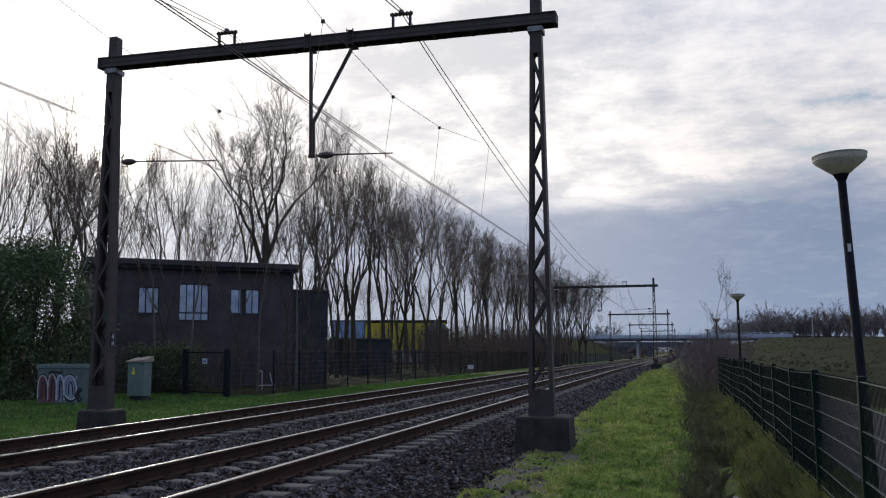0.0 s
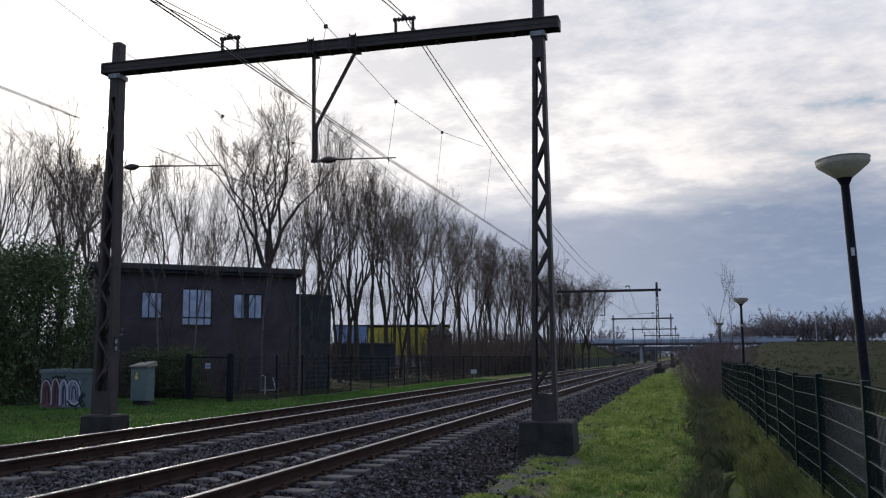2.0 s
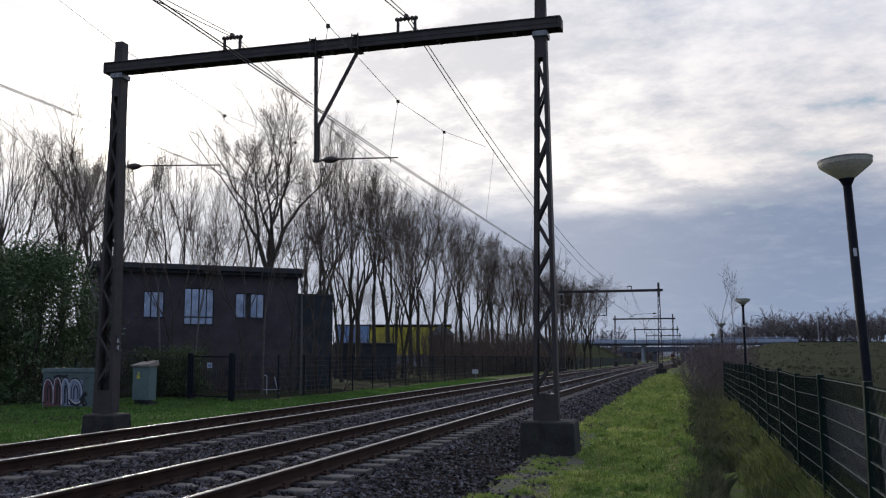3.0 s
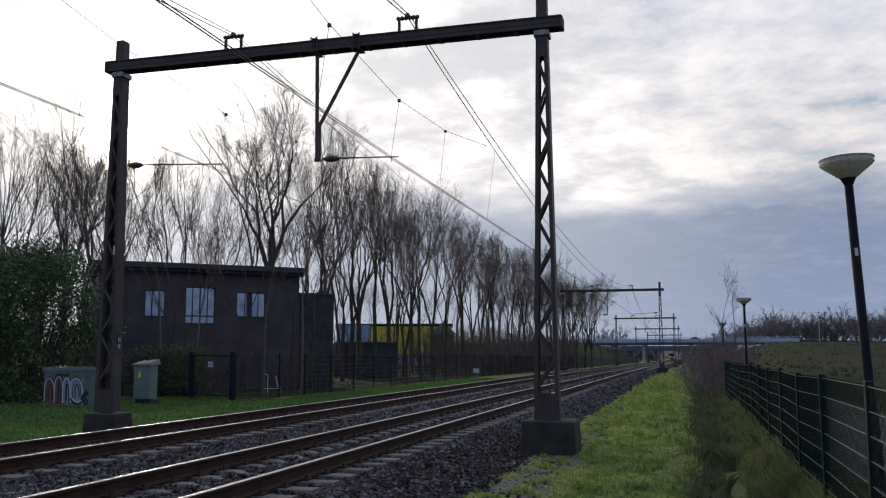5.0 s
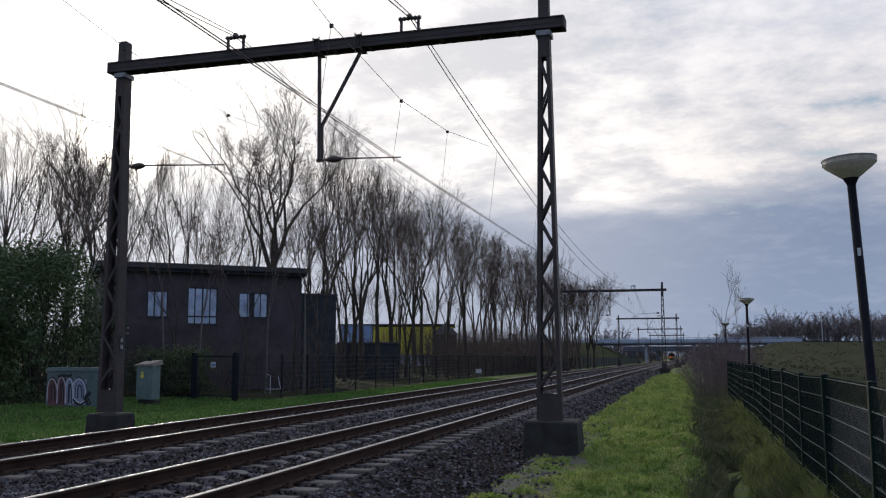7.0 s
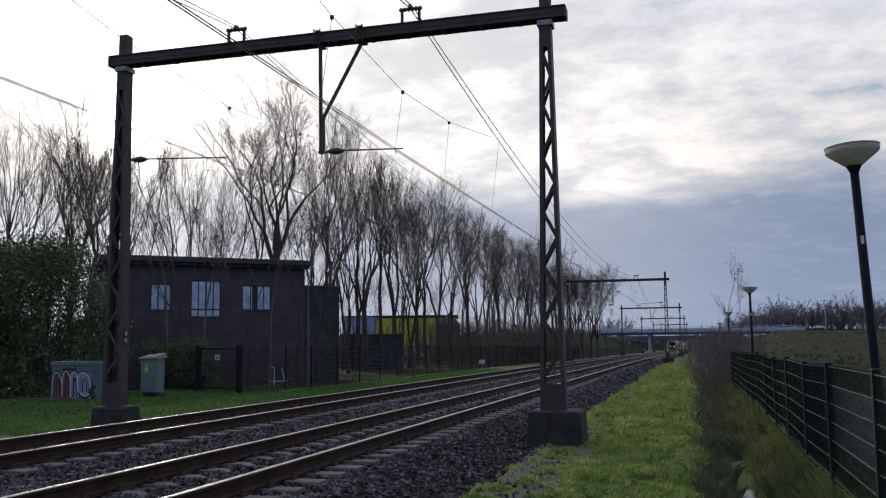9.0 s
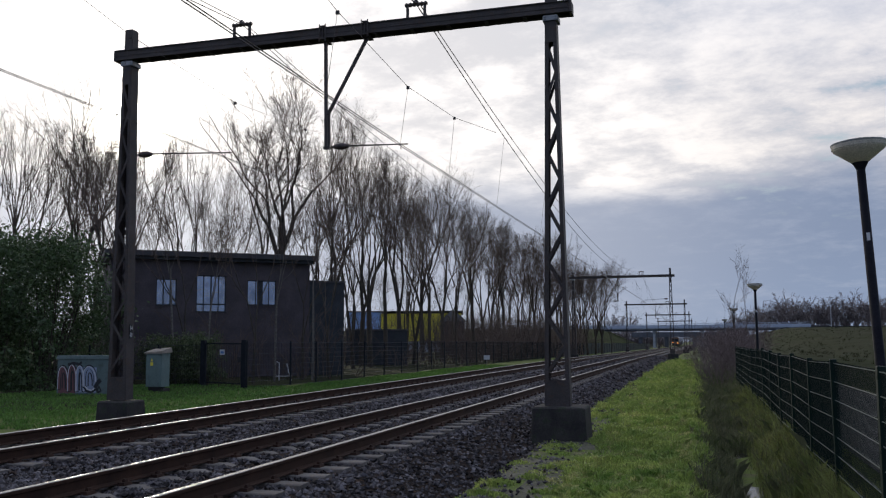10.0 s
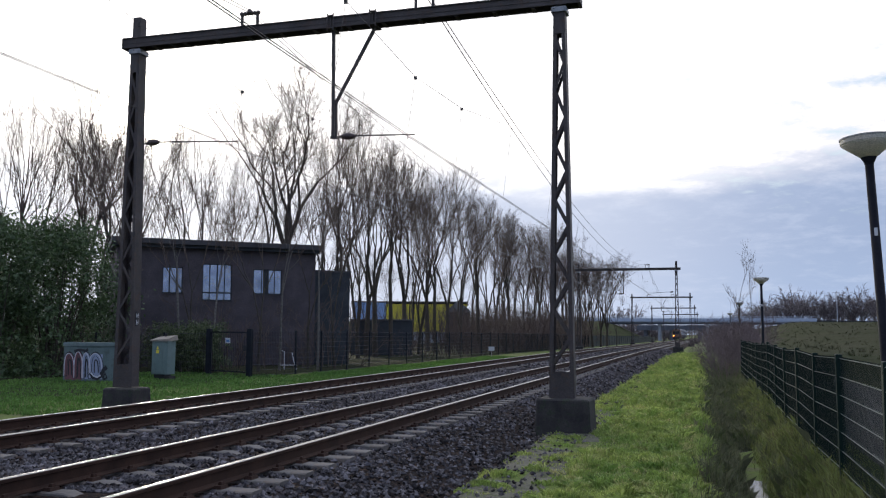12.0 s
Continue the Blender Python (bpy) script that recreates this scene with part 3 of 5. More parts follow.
    arms = ((-2.36, -4.15, 5.52, 5.47), (2.68, 0.25, 5.66, 5.56)) if flip else ((-1.99, -0.18, 5.52, 5.47), (-6.80, -4.30, 5.66, 5.56))
    for x0, x1, z0, z1 in arms:
        w = 1 if x1 > x0 else -1
        arm = Mesh().tube([(x0 + w * 0.1, 0, z0), (x0 + w * 0.6, 0, z0 - 0.005), (x1, 0, z1)], [0.022, 0.018, 0.014], 6)
        arm.tube([(x1 - w * 0.16, 0, z1), (x1 - w * 0.16, 0, z1 - 0.10)], 0.012)
        part("registration_arm", arm, STEEL, portal)
        m = Mesh()
        p, q = Vector((x0 + w * 0.12, 0, z0)), Vector((x0 + w * 0.48, 0, z0 - 0.005))
        m.tube([p.lerp(q, k / 8) for k in range(9)], [0.03, 0.05, 0.068, 0.078, 0.080, 0.078, 0.068, 0.05, 0.03], 10)
        part("arm_insulator", m, PORCELAIN, portal, "grey-brown bulging insulator", True)

    return portal


first_portals = [build_portal(PORTALS[1], False), build_portal(PORTALS[2], True)]
for i, y in enumerate(PORTALS[3:]):
    copy_thing(first_portals[i % 2], pose(0.33 + 0.09 * i, y, rail_level(y)))


def build_plate():
    plate = thing("mast_plate", "small dark plate with white marks on the mast", "sign", pose(POST_L + 0.222, PORTALS[1], 0, 0, 0, 90))
    part("backing", Mesh().box(-0.045, 0.045, -0.012, 0.0, 1.47, 1.81), BLACKP, plate)
    for i in range(2):
        for bar in ((-0.036, -0.020, 0.0, 0.10), (0.020, 0.036, 0.0, 0.10), (-0.019, 0.019, 0.04, 0.055)):
            part("mark", Mesh().box(bar[0], bar[1], -0.017, -0.013, 1.51 + i * 0.15 + bar[2], 1.51 + i * 0.15 + bar[3]), WHITE, plate)


build_plate()


# ---------------------------------------------------------------- overhead wires
def span_points(x, za, zm, y0, y1, n=24):
    out = []
    for i in range(n + 1):
        t = i / n
        y = y0 + (y1 - y0) * t
        z = zm + (za - zm) * (2 * t - 1) ** 2
        out.append((x, y, z + rail_level(y)))
    return out


def build_wires():
    spans = list(zip(PORTALS, PORTALS[1:] + [392.0]))
    for c, cw, thick in ((0.0, -0.32, 1.0), (-4.1, -4.42, 0.75)):
        line = thing("overhead_line", "thin dark overhead contact and carrying wires hung above the track", "overhead wires", group="overhead lines")
        for side in (-0.03, 0.03):
            pts = []
            for i, y in enumerate(PORTALS + [392.0]):
                sway = cw if i % 2 else c + 0.22
                pts.append((sway + side, y, 5.44 + rail_level(y)))
            part("contact_wire", Mesh().tube(pts, 0.009 * thick, 5), WIRE, line)
        pts, pts2 = [], []
        for a, b in spans:
            pts += span_points(c, 8.47, 6.27, a, b)[:-1]
            pts2 += span_points(c + 0.05, 8.50, 6.72, a, b)[:-1]
        part("messenger_wire", Mesh().tube(pts, 0.012 * thick, 5), WIRE, line)
        part("feeder_wire", Mesh().tube(pts2, 0.011 * thick, 5), WIRE, line)
        carry = lambda y, a, b: 6.27 + (8.47 - 6.27) * (2 * (y - a) / (b - a) - 1) ** 2
        for k, (a, b) in enumerate(spans):
            sway = lambda y: cw + (c + 0.22 - cw) * (((y - a) / (b - a)) if k % 2 else 1 - (y - a) / (b - a))
            for s in (8.7, 16, 23.5, 31, 38.5, 46, 53.5, 61, 66.3):
                y = a + s
                if y < 0 or y > 250 or y > b - 7:
                    continue
                part("dropper", Mesh().tube([(c, y, carry(y, a, b) + rail_level(y)), (sway(y), y, 5.45 + rail_level(y))], 0.0045 * thick, 4), WIRE, line)
        # stitch wire below each support
        for i, y in enumerate(PORTALS[1:4]):
            w = lambda d: (c - 0.1, y + d, rail_level(y))
            hang = [(-8.7, 7.72), (-3.6, 7.0), (0.2, 6.75), (3.9, 7.0), (8.7, 7.72)]
            part("stitch_wire", Mesh().tube([(c - 0.25, y + d, z + rail_level(y)) for d, z in hang], 0.006 * thick, 5), WIRE, line)
            for d, z in hang[1:4]:
                part("dropper", Mesh().tube([(c - 0.25, y + d, z + rail_level(y)), (cw, y + d - 0.3, 5.45 + rail_level(y))], 0.0045 * thick, 4), WIRE, line)
                part("dropper_clip", Mesh().box(c - 0.28, c - 0.22, y + d - 0.02, y + d + 0.02, z - 0.05 + rail_level(y), z + 0.015 + rail_level(y)), WIRE, line)


build_wires()


# ---------------------------------------------------------------- fences
def panel_mesh(length, height, rows, pitch, wire):
    """Welded mesh panel along x: pairs of level wires and close upright wires."""
    m, level = Mesh(), Mesh()
    for s in (-0.011, 0.011):
        level.beam((0.03, s, 0), (length - 0.03, s, 0), wire * 1.3, wire * 1.3)
    x = pitch
    while x < length - 0.01:
        m.beam((x, 0, 0), (x, 0, height), wire, wire, (0, 1, 0))
        x += pitch
    return m, level, [0.04 + (height - 0.06) * i / (rows - 1) for i in range(rows)]


def post_mesh(wide, deep, height):
    m = Mesh().box(-wide / 2, wide / 2, -deep / 2, deep / 2, -0.3, height, None, 0.0, 0.006)
    for z in (0.25, 0.85, height - 0.12):
        m.box(-wide / 2 + 0.02, wide / 2 - 0.02, -deep / 2 - 0.004, deep / 2 + 0.004, z, z + 0.03)
    return m


def build_fence(places, label, height, rows, pitch, wire, wide, post_mat, wire_mat, level_mat, base=0.0):
    fence = thing("mesh_fence", label, "fence")
    post = post_mesh(wide, wide * 0.75, height + 0.03)
    spare = part("post", post, post_mat, fence)
    pd = spare.data
    bpy.data.objects.remove(spare)
    meshes = {}
    for i, (x, y) in enumerate(places):
        z = ground_level(x, y) + base
        q = places[i + 1] if i + 1 < len(places) else places[i - 1]
        turn = math.atan2(q[1] - y, q[0] - x) if i + 1 < len(places) else math.atan2(y - q[1], x - q[0])
        ob = part("post", pd, post_mat, fence)
        ob.matrix_basis = pose(x, y, z, random.uniform(-0.5, 0.5), random.uniform(-0.5, 0.5), math.degrees(turn))
        if i + 1 < len(places):
            length = round(math.hypot(q[0] - x, q[1] - y), 2)
            if length not in meshes:
                up, level, zs = panel_mesh(length, height, rows, pitch, wire)
                pair = [part("panel", up, wire_mat, fence), part("level_wire", level, level_mat, fence)]
                meshes[length] = (pair[0].data, pair[1].data, zs)
                for spare in pair:
                    bpy.data.objects.remove(spare)
            ob = tagged(part("panel", meshes[length][0], wire_mat, fence), kind="stuff")
            for h in meshes[length][2]:
                part("level_wire", meshes[length][1], level_mat, ob).location = (0, 0, h)
            zz = ground_level(*q) + base
            ob.matrix_basis = pose(x, y, z, 0, -math.degrees(math.atan2(zz - z, length)), math.degrees(turn))
    return fence


build_fence([(7.06, y) for y in [3.7, 6.2, 8.78] + [11.62 + 2.52 * k for k in range(13)]], "dark green welded mesh fence beside the ditch", 1.60, 8, 0.05, 0.0055, 0.10, FENCEGREEN, FENCEWIRE, TOPLITWIRE)
build_fence([(-11.25, 37.0 + 3.0 * k) for k in range(33)], "tall black mesh fence along the railway verge", 1.85, 9, 0.10, 0.007, 0.08, FENCEBLACK, FENCEBLACK, SKYLITWIRE)


def build_screen():
    screen = thing("screen_fence", "long dark green boarded screen fence beside the verge", "fence")
    board = None
    for k in range(37):
        y = 136.0 + 5.0 * k
        if board is None:
            ob = part("panel", Mesh().box(-0.05, 0.05, 0.06, 4.94, -0.1, 1.75, None, 0, 0.01), SCREEN, screen)
            board = ob.data
            post = part("post", Mesh().box(-0.09, 0.09, -0.055, 0.055, -0.2, 1.85, None, 0, 0.008), FENCEBLACK, screen)
            pd = post.data
        else:
            ob, post = part("panel", board, SCREEN, screen), part("post", pd, FENCEBLACK, screen)
        for o in (ob, post):
            o.location = (-11.6, y, rail_level(y) - 0.47)


build_screen()


def build_gate():
    gate = thing("fence_gate", "black steel gate with posts and a small sign, closed", "gate", pose(0, 0, 0))
    a, b = Vector((-14.85, 33.4, ground_level(-14.85, 33.4))), Vector((-12.3, 32.3, ground_level(-12.3, 32.3)))
    for p in (a, b):
        part("gate_post", Mesh().box(p.x - 0.1, p.x + 0.1, p.y - 0.1, p.y + 0.1, p.z - 0.2, p.z + 1.95, None, 0, 0.01), FENCEBLACK, gate)
    way = (b - a).normalized()
    m = Mesh()
    for z in (0.18, 1.80):
        m.beam(a + way * 0.15 + Vector((0, 0, z)), b - way * 0.15 + Vector((0, 0, z)), 0.05, 0.05)
    for k in (0.15, (b - a).length - 0.15):
        m.beam(a + way * k + Vector((0, 0, 0.18)), a + way * k + Vector((0, 0, 1.8)), 0.05, 0.05, (0, 1, 0))
    part("gate_frame", m, FENCEBLACK, gate)
    k = 0.27
    while k < (b - a).length - 0.2:
        part("bar", Mesh().beam(a + way * k + Vector((0, 0, 0.18)), a + way * k + Vector((0, 0, 1.8)), 0.008, 0.008, (0, 1, 0)), FENCEBLACK, gate)
        k += 0.12
    c = a.lerp(b, 0.47) + Vector((0.03, -0.06, 1.45))
    part("sign", Mesh().beam(c - way * 0.16, c + way * 0.16, 0.015, 0.22), WHITE, gate, "small white and blue sign")
    part("sign_text", Mesh().beam(c - way * 0.11 + Vector((0.01, -0.013, -0.01)), c + way * 0.11 + Vector((0.01, -0.013, -0.01)), 0.004, 0.09), BLUEP, gate)
    part("lock_box", Mesh().box(b.x - 0.27, b.x - 0.10, b.y - 0.06, b.y + 0.06, b.z + 1.05, b.z + 1.27, None, 0, 0.01), BLACKP, gate)


build_gate()
build_fence([(-12.2, 32.3), (-11.5, 34.9), (-11.25, 37.0)], "short black mesh fence joining the gate", 1.85, 9, 0.10, 0.006, 0.07, FENCEBLACK, FENCEBLACK, SKYLITWIRE)
build_fence([(-24.6, 30.6), (-22.2, 31.5), (-19.8, 32.4), (-17.2, 33.6), (-14.85, 33.4)], "black mesh fence in front of the hedge", 1.75, 8, 0.10, 0.006, 0.07, FENCEBLACK, FENCEBLACK, SKYLITWIRE)


# ---------------------------------------------------------------- street lamps
def build_lamps():
    first = None
    for x, y, lean in ((7.53, 12.0, 2.3), (7.95, 41.4, 0.2), (8.16, 72.9, 0.5), (8.30, 104.9, -0.3)):
        z = -0.42 + rail_level(y)
        m = pose(x + math.sin(radians(lean)) * 4.25, y, z, 0, -lean, 0)
        if first is None:
            lamp_ = thing("street_lamp", "black street lamp post with a pale inverted cone shade", "street lamp", m, "street lamps")
            pole = Mesh().tube([(0, 0, 0), (0, 0, 1.1), (0, 0, 1.14), (0, 0, 3.95)], [0.075, 0.075, 0.062, 0.052], 14)
            part("pole", pole, LAMPPOST, lamp_, smooth=True)
            part("collar", Mesh().lathe([(0.053, 3.93), (0.06, 3.95), (0.085, 4.00), (0.10, 4.025), (0.04, 4.03)], 20), LAMPPOST, lamp_)
            part("shade", Mesh().lathe([(0.095, 4.02), (0.305, 4.185), (0.312, 4.20)], 32), LAMPSHADE, lamp_, "frosted cone shade", True)
            part("rim", Mesh().lathe([(0.312, 4.198), (0.322, 4.205), (0.322, 4.26), (0.31, 4.27)], 32), LAMPSHADE, lamp_)
            part("cap", Mesh().lathe([(0.328, 4.255), (0.330, 4.275), (0.25, 4.295), (0.12, 4.31), (0.02, 4.312)], 32), LAMPCAP, lamp_, "flat grey cap")
            part("sticker", Mesh().box(-0.02, 0.02, -0.062, -0.0585, 3.02, 3.12), WHITE, lamp_, "small pale sticker")
            first = lamp_
        else:
            copy_thing(first, m)


build_lamps()


# ---------------------------------------------------------------- buildings
def wall_with_holes(length, height, thick, holes):
    """A wall along x from 0, its front at y = 0, with rectangular openings through it."""
    xs = sorted({0.0, length, *[h[0] for h in holes], *[h[1] for h in holes]})
    zs = sorted({0.0, height, *[h[2] for h in holes], *[h[3] for h in holes]})
    m, nx, nz = Mesh(), len(xs), len(zs)
    m.v = [(x, y, z) for y in (0.0, thick) for z in zs for x in xs]
    at = lambda i, k, b: b * nx * nz + k * nx + i
    solid = lambda i, k: 0 <= i < nx - 1 and 0 <= k < nz - 1 and not any(h[0] <= xs[i] and xs[i + 1] <= h[1] and h[2] <= zs[k] and zs[k + 1] <= h[3] for h in holes)
    for i in range(nx - 1):
        for k in range(nz - 1):
            if not solid(i, k):
                continue
            m.f.append((at(i, k, 0), at(i + 1, k, 0), at(i + 1, k + 1, 0), at(i, k + 1, 0)))
            m.f.append((at(i, k + 1, 1), at(i + 1, k + 1, 1), at(i + 1, k, 1), at(i, k, 1)))
            for di, dk, p, q in ((-1, 0, (i, k + 1), (i, k)), (1, 0, (i + 1, k), (i + 1, k + 1)), (0, -1, (i, k), (i + 1, k)), (0, 1, (i + 1, k + 1), (i, k + 1))):
                if not solid(i + di, k + dk):
                    m.f.append((at(*q, 0), at(*p, 0), at(*p, 1), at(*q, 1)))
    return m


def build_building():
    g = -0.47
    turn = math.degrees(math.atan2(0.64, 0.77))
    house = thing("utility_building", "dark brick two-storey building with a flat overhanging roof behind bare trees", "building", pose(-23.0, 39.5, g, 0, 0, turn))
    L0, L1, H, D = -1.0, 9.6, 6.35, 8.0
    wins = [(1.3, 2.35, 3.85, 5.25), (3.37, 4.95, 3.5, 5.48), (6.1, 7.7, 3.9, 5.27)]
    front = part("wall", wall_with_holes(L1 - L0, H, 0.3, [(a - L0, b - L0, lo, hi) for a, b, lo, hi in wins]), BRICK, house)
    front.location = (L0, 0, 0)
    part("wall", Mesh().box(L1 - 0.3, L1, 0.3, D, 0, H), BRICK, house)
    part("wall", Mesh().box(L0, L0 + 0.3, 0.3, D, 0, H), BRICK, house)
    part("wall", Mesh().box(L0 + 0.3, L1 - 0.3, D - 0.3, D, 0, H), BRICK, house)
    part("roof", Mesh().box(L0 - 0.3, L1 + 0.35, -0.45, D + 0.4, H + 0.08, H + 0.36, None, 0.0, 0.02), ROOFING, house, "flat roof with a wide fascia")
    part("soffit", Mesh().box(L0 - 0.2, L1 + 0.2, -0.3, D + 0.3, H - 0.1, H + 0.08), CLAD, house)
    for n, (a, b, lo, hi) in enumerate(wins):
        win = new("window")
        win.parent = house
        fr = Mesh()
        for x0, x1, z0, z1 in ((a, a + 0.05, lo, hi), (b - 0.05, b, lo, hi), (a + 0.05, b - 0.05, lo, lo + 0.05), (a + 0.05, b - 0.05, hi - 0.05, hi)):
            fr.box(x0, x1, 0.10, 0.18, z0, z1)
        # uprights as share of the width and half their thickness; the broad one is a blind panel
        bars = (((0.36, 0.03), (0.70, 0.03)), ((0.25, 0.025), (0.5, 0.035), (0.75, 0.025)), ((0.30, 0.02), (0.45, 0.15), (0.75, 0.02)))[n]
        cols, x = [], a + 0.05
        for share, half in bars:
            c = a + (b - a) * share
            fr.box(c - half, c + half, 0.10, 0.18, lo + 0.05, hi - 0.05)
            cols.append((x, c - half))
            x = c + half
        cols.append((x, b - 0.05))
        rows_ = [(lo + 0.05, hi - 0.05)]
        if n == 1:
            rail = lo + 0.42
            for x0, x1 in cols:
                fr.box(x0, x1, 0.10, 0.18, rail - 0.035, rail + 0.035)
            rows_ = [(lo + 0.05, rail - 0.035), (rail + 0.035, hi - 0.05)]
        part("window_frame", fr, CLAD, win)
        part("window_sill", Mesh().box(a - 0.04, b + 0.04, -0.05, 0.12, lo - 0.05, lo), ROOFING, win)
        for x0, x1 in cols:
            for z0, z1 in rows_:
                part("pane", Mesh().box(x0 + 0.002, x1 - 0.002, 0.13, 0.14, z0 + 0.002, z1 - 0.002), PANE, win)
    annex = thing("annex", "lower dark windowless extension beside the brick building", "building", pose(-23.0, 39.5, g, 0, 0, turn))
    part("wall", Mesh().box(9.62, 11.75, 0.35, 6.0, 0, 5.25), CLAD, annex)
    part("roof", Mesh().box(9.62, 11.82, 0.28, 6.1, 5.25, 5.36), ROOFING, annex)


build_building()


def build_hall():
    hall = thing("industrial_hall", "far industrial hall clad in bright yellow and blue panels", "building", pose(-56.2, 149.5, -0.5, 0, 0, 15.0))
    def clad(x0, x1, z0, z1, m, depth=20):
        part("cladding_panel", Mesh().box(x0, x1, 0, depth, z0, z1), m, hall)
    for i in range(3):
        clad(0.05 + i * 2.05, 2.0 + i * 2.05, 0.2, 7.3, HALLB)
    for i in range(7):
        clad(6.25 + i * 2.1, 8.3 + i * 2.1, 2.0, 7.0, HALLY)
    part("plinth", Mesh().box(6.25, 21, 0.1, 20, 0, 2.0), DECK, hall)
    part("roof", Mesh().box(-0.2, 21.2, -0.2, 20.2, 7.32, 7.5), ROOFING, hall)
    m = Mesh().box(17.4, 21.5, -6, -2, 0, 5.4)
    m.add([(17.0, -6.4, 5.4), (21.9, -6.4, 5.4), (21.9, -1.6, 5.4), (17.0, -1.6, 5.4), (19.4, -4, 7.6)], [(0, 1, 4), (1, 2, 4), (2, 3, 4), (3, 0, 4), (3, 2, 1, 0)])
    part("porch", m, CLAD, hall, "dark gabled porch")


build_hall()


def build_shed():
    shed = thing("low_shed", "low dark flat-roofed shed behind the fence", "shed", pose(-21.8, 66.0, -0.47, 0, 0, 21))
    part("wall", Mesh().box(0, 4.9, 0, 4, 0, 2.75), CLAD, shed)
    part("roof", Mesh().box(-0.1, 5.0, -0.1, 4.1, 2.75, 2.88, None, 0, 0.02), ROOFING, shed)


build_shed()


def build_bridge():
    br = thing("road_bridge", "low pale concrete road bridge across the railway with a blue-grey parapet", "bridge")
    part("deck", Mesh().box(-52, 44, 376, 390, 6.0, 7.2), DECK, br)
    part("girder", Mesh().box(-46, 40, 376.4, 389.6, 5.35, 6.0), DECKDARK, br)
    for y in (375.6, 390.0):
        part("parapet", Mesh().box(-60, 48, y, y + 0.4, 6.4, 7.75), BLUERAIL, br)
        rail_ = Mesh().box(-60, 48, y + 0.15, y + 0.25, 8.35, 8.45)
        for i in range(54):
            rail_.box(-60 + i * 2, -59.9 + i * 2, y + 0.15, y + 0.25, 7.75, 8.35)
        part("handrail", rail_, BLUERAIL, br)
    for x in (-12.6, 6.6):
        for y in (378.5, 387.0):
            part("pier", Mesh().box(x - 0.6, x + 0.6, y - 0.6, y + 0.6, -3.0, 5.35, None, 0.03, 0.08), DECK, br)
        part("pier_cap", Mesh().box(x - 0.8, x + 0.8, 377, 389, 4.7, 5.35), DECK, br)
    for x0, x1 in ((-40, -37), (35, 38)):
        part("abutment", Mesh().box(x0, x1, 376, 390, -1, 5.9), DECK, br)
    road = Mesh()
    for x, z in ((44.02, 7.2), (84.0, 6.36), (300.0, 6.36)):
        road.v += [(x, 377, z), (x, 389, z), (x, 389, z - 2.5), (x, 377, z - 2.5)]
    road.f = [(k + a, k + (a + 1) % 4, k + 4 + (a + 1) % 4, k + 4 + a) for k in (0, 4) for a in range(4)] + [(3, 2, 1, 0), (8, 9, 10, 11)]
    tagged(part("road", road, ASPHALT, None, "asphalt road on the embankment leading to the bridge"), category="road", kind="structure")
    second = thing("rear_bridge", "second darker bridge on square piers behind the first", "bridge")
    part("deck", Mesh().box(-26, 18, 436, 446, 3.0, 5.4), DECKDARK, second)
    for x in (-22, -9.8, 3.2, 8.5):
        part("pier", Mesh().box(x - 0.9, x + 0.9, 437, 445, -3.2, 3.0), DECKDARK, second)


build_bridge()


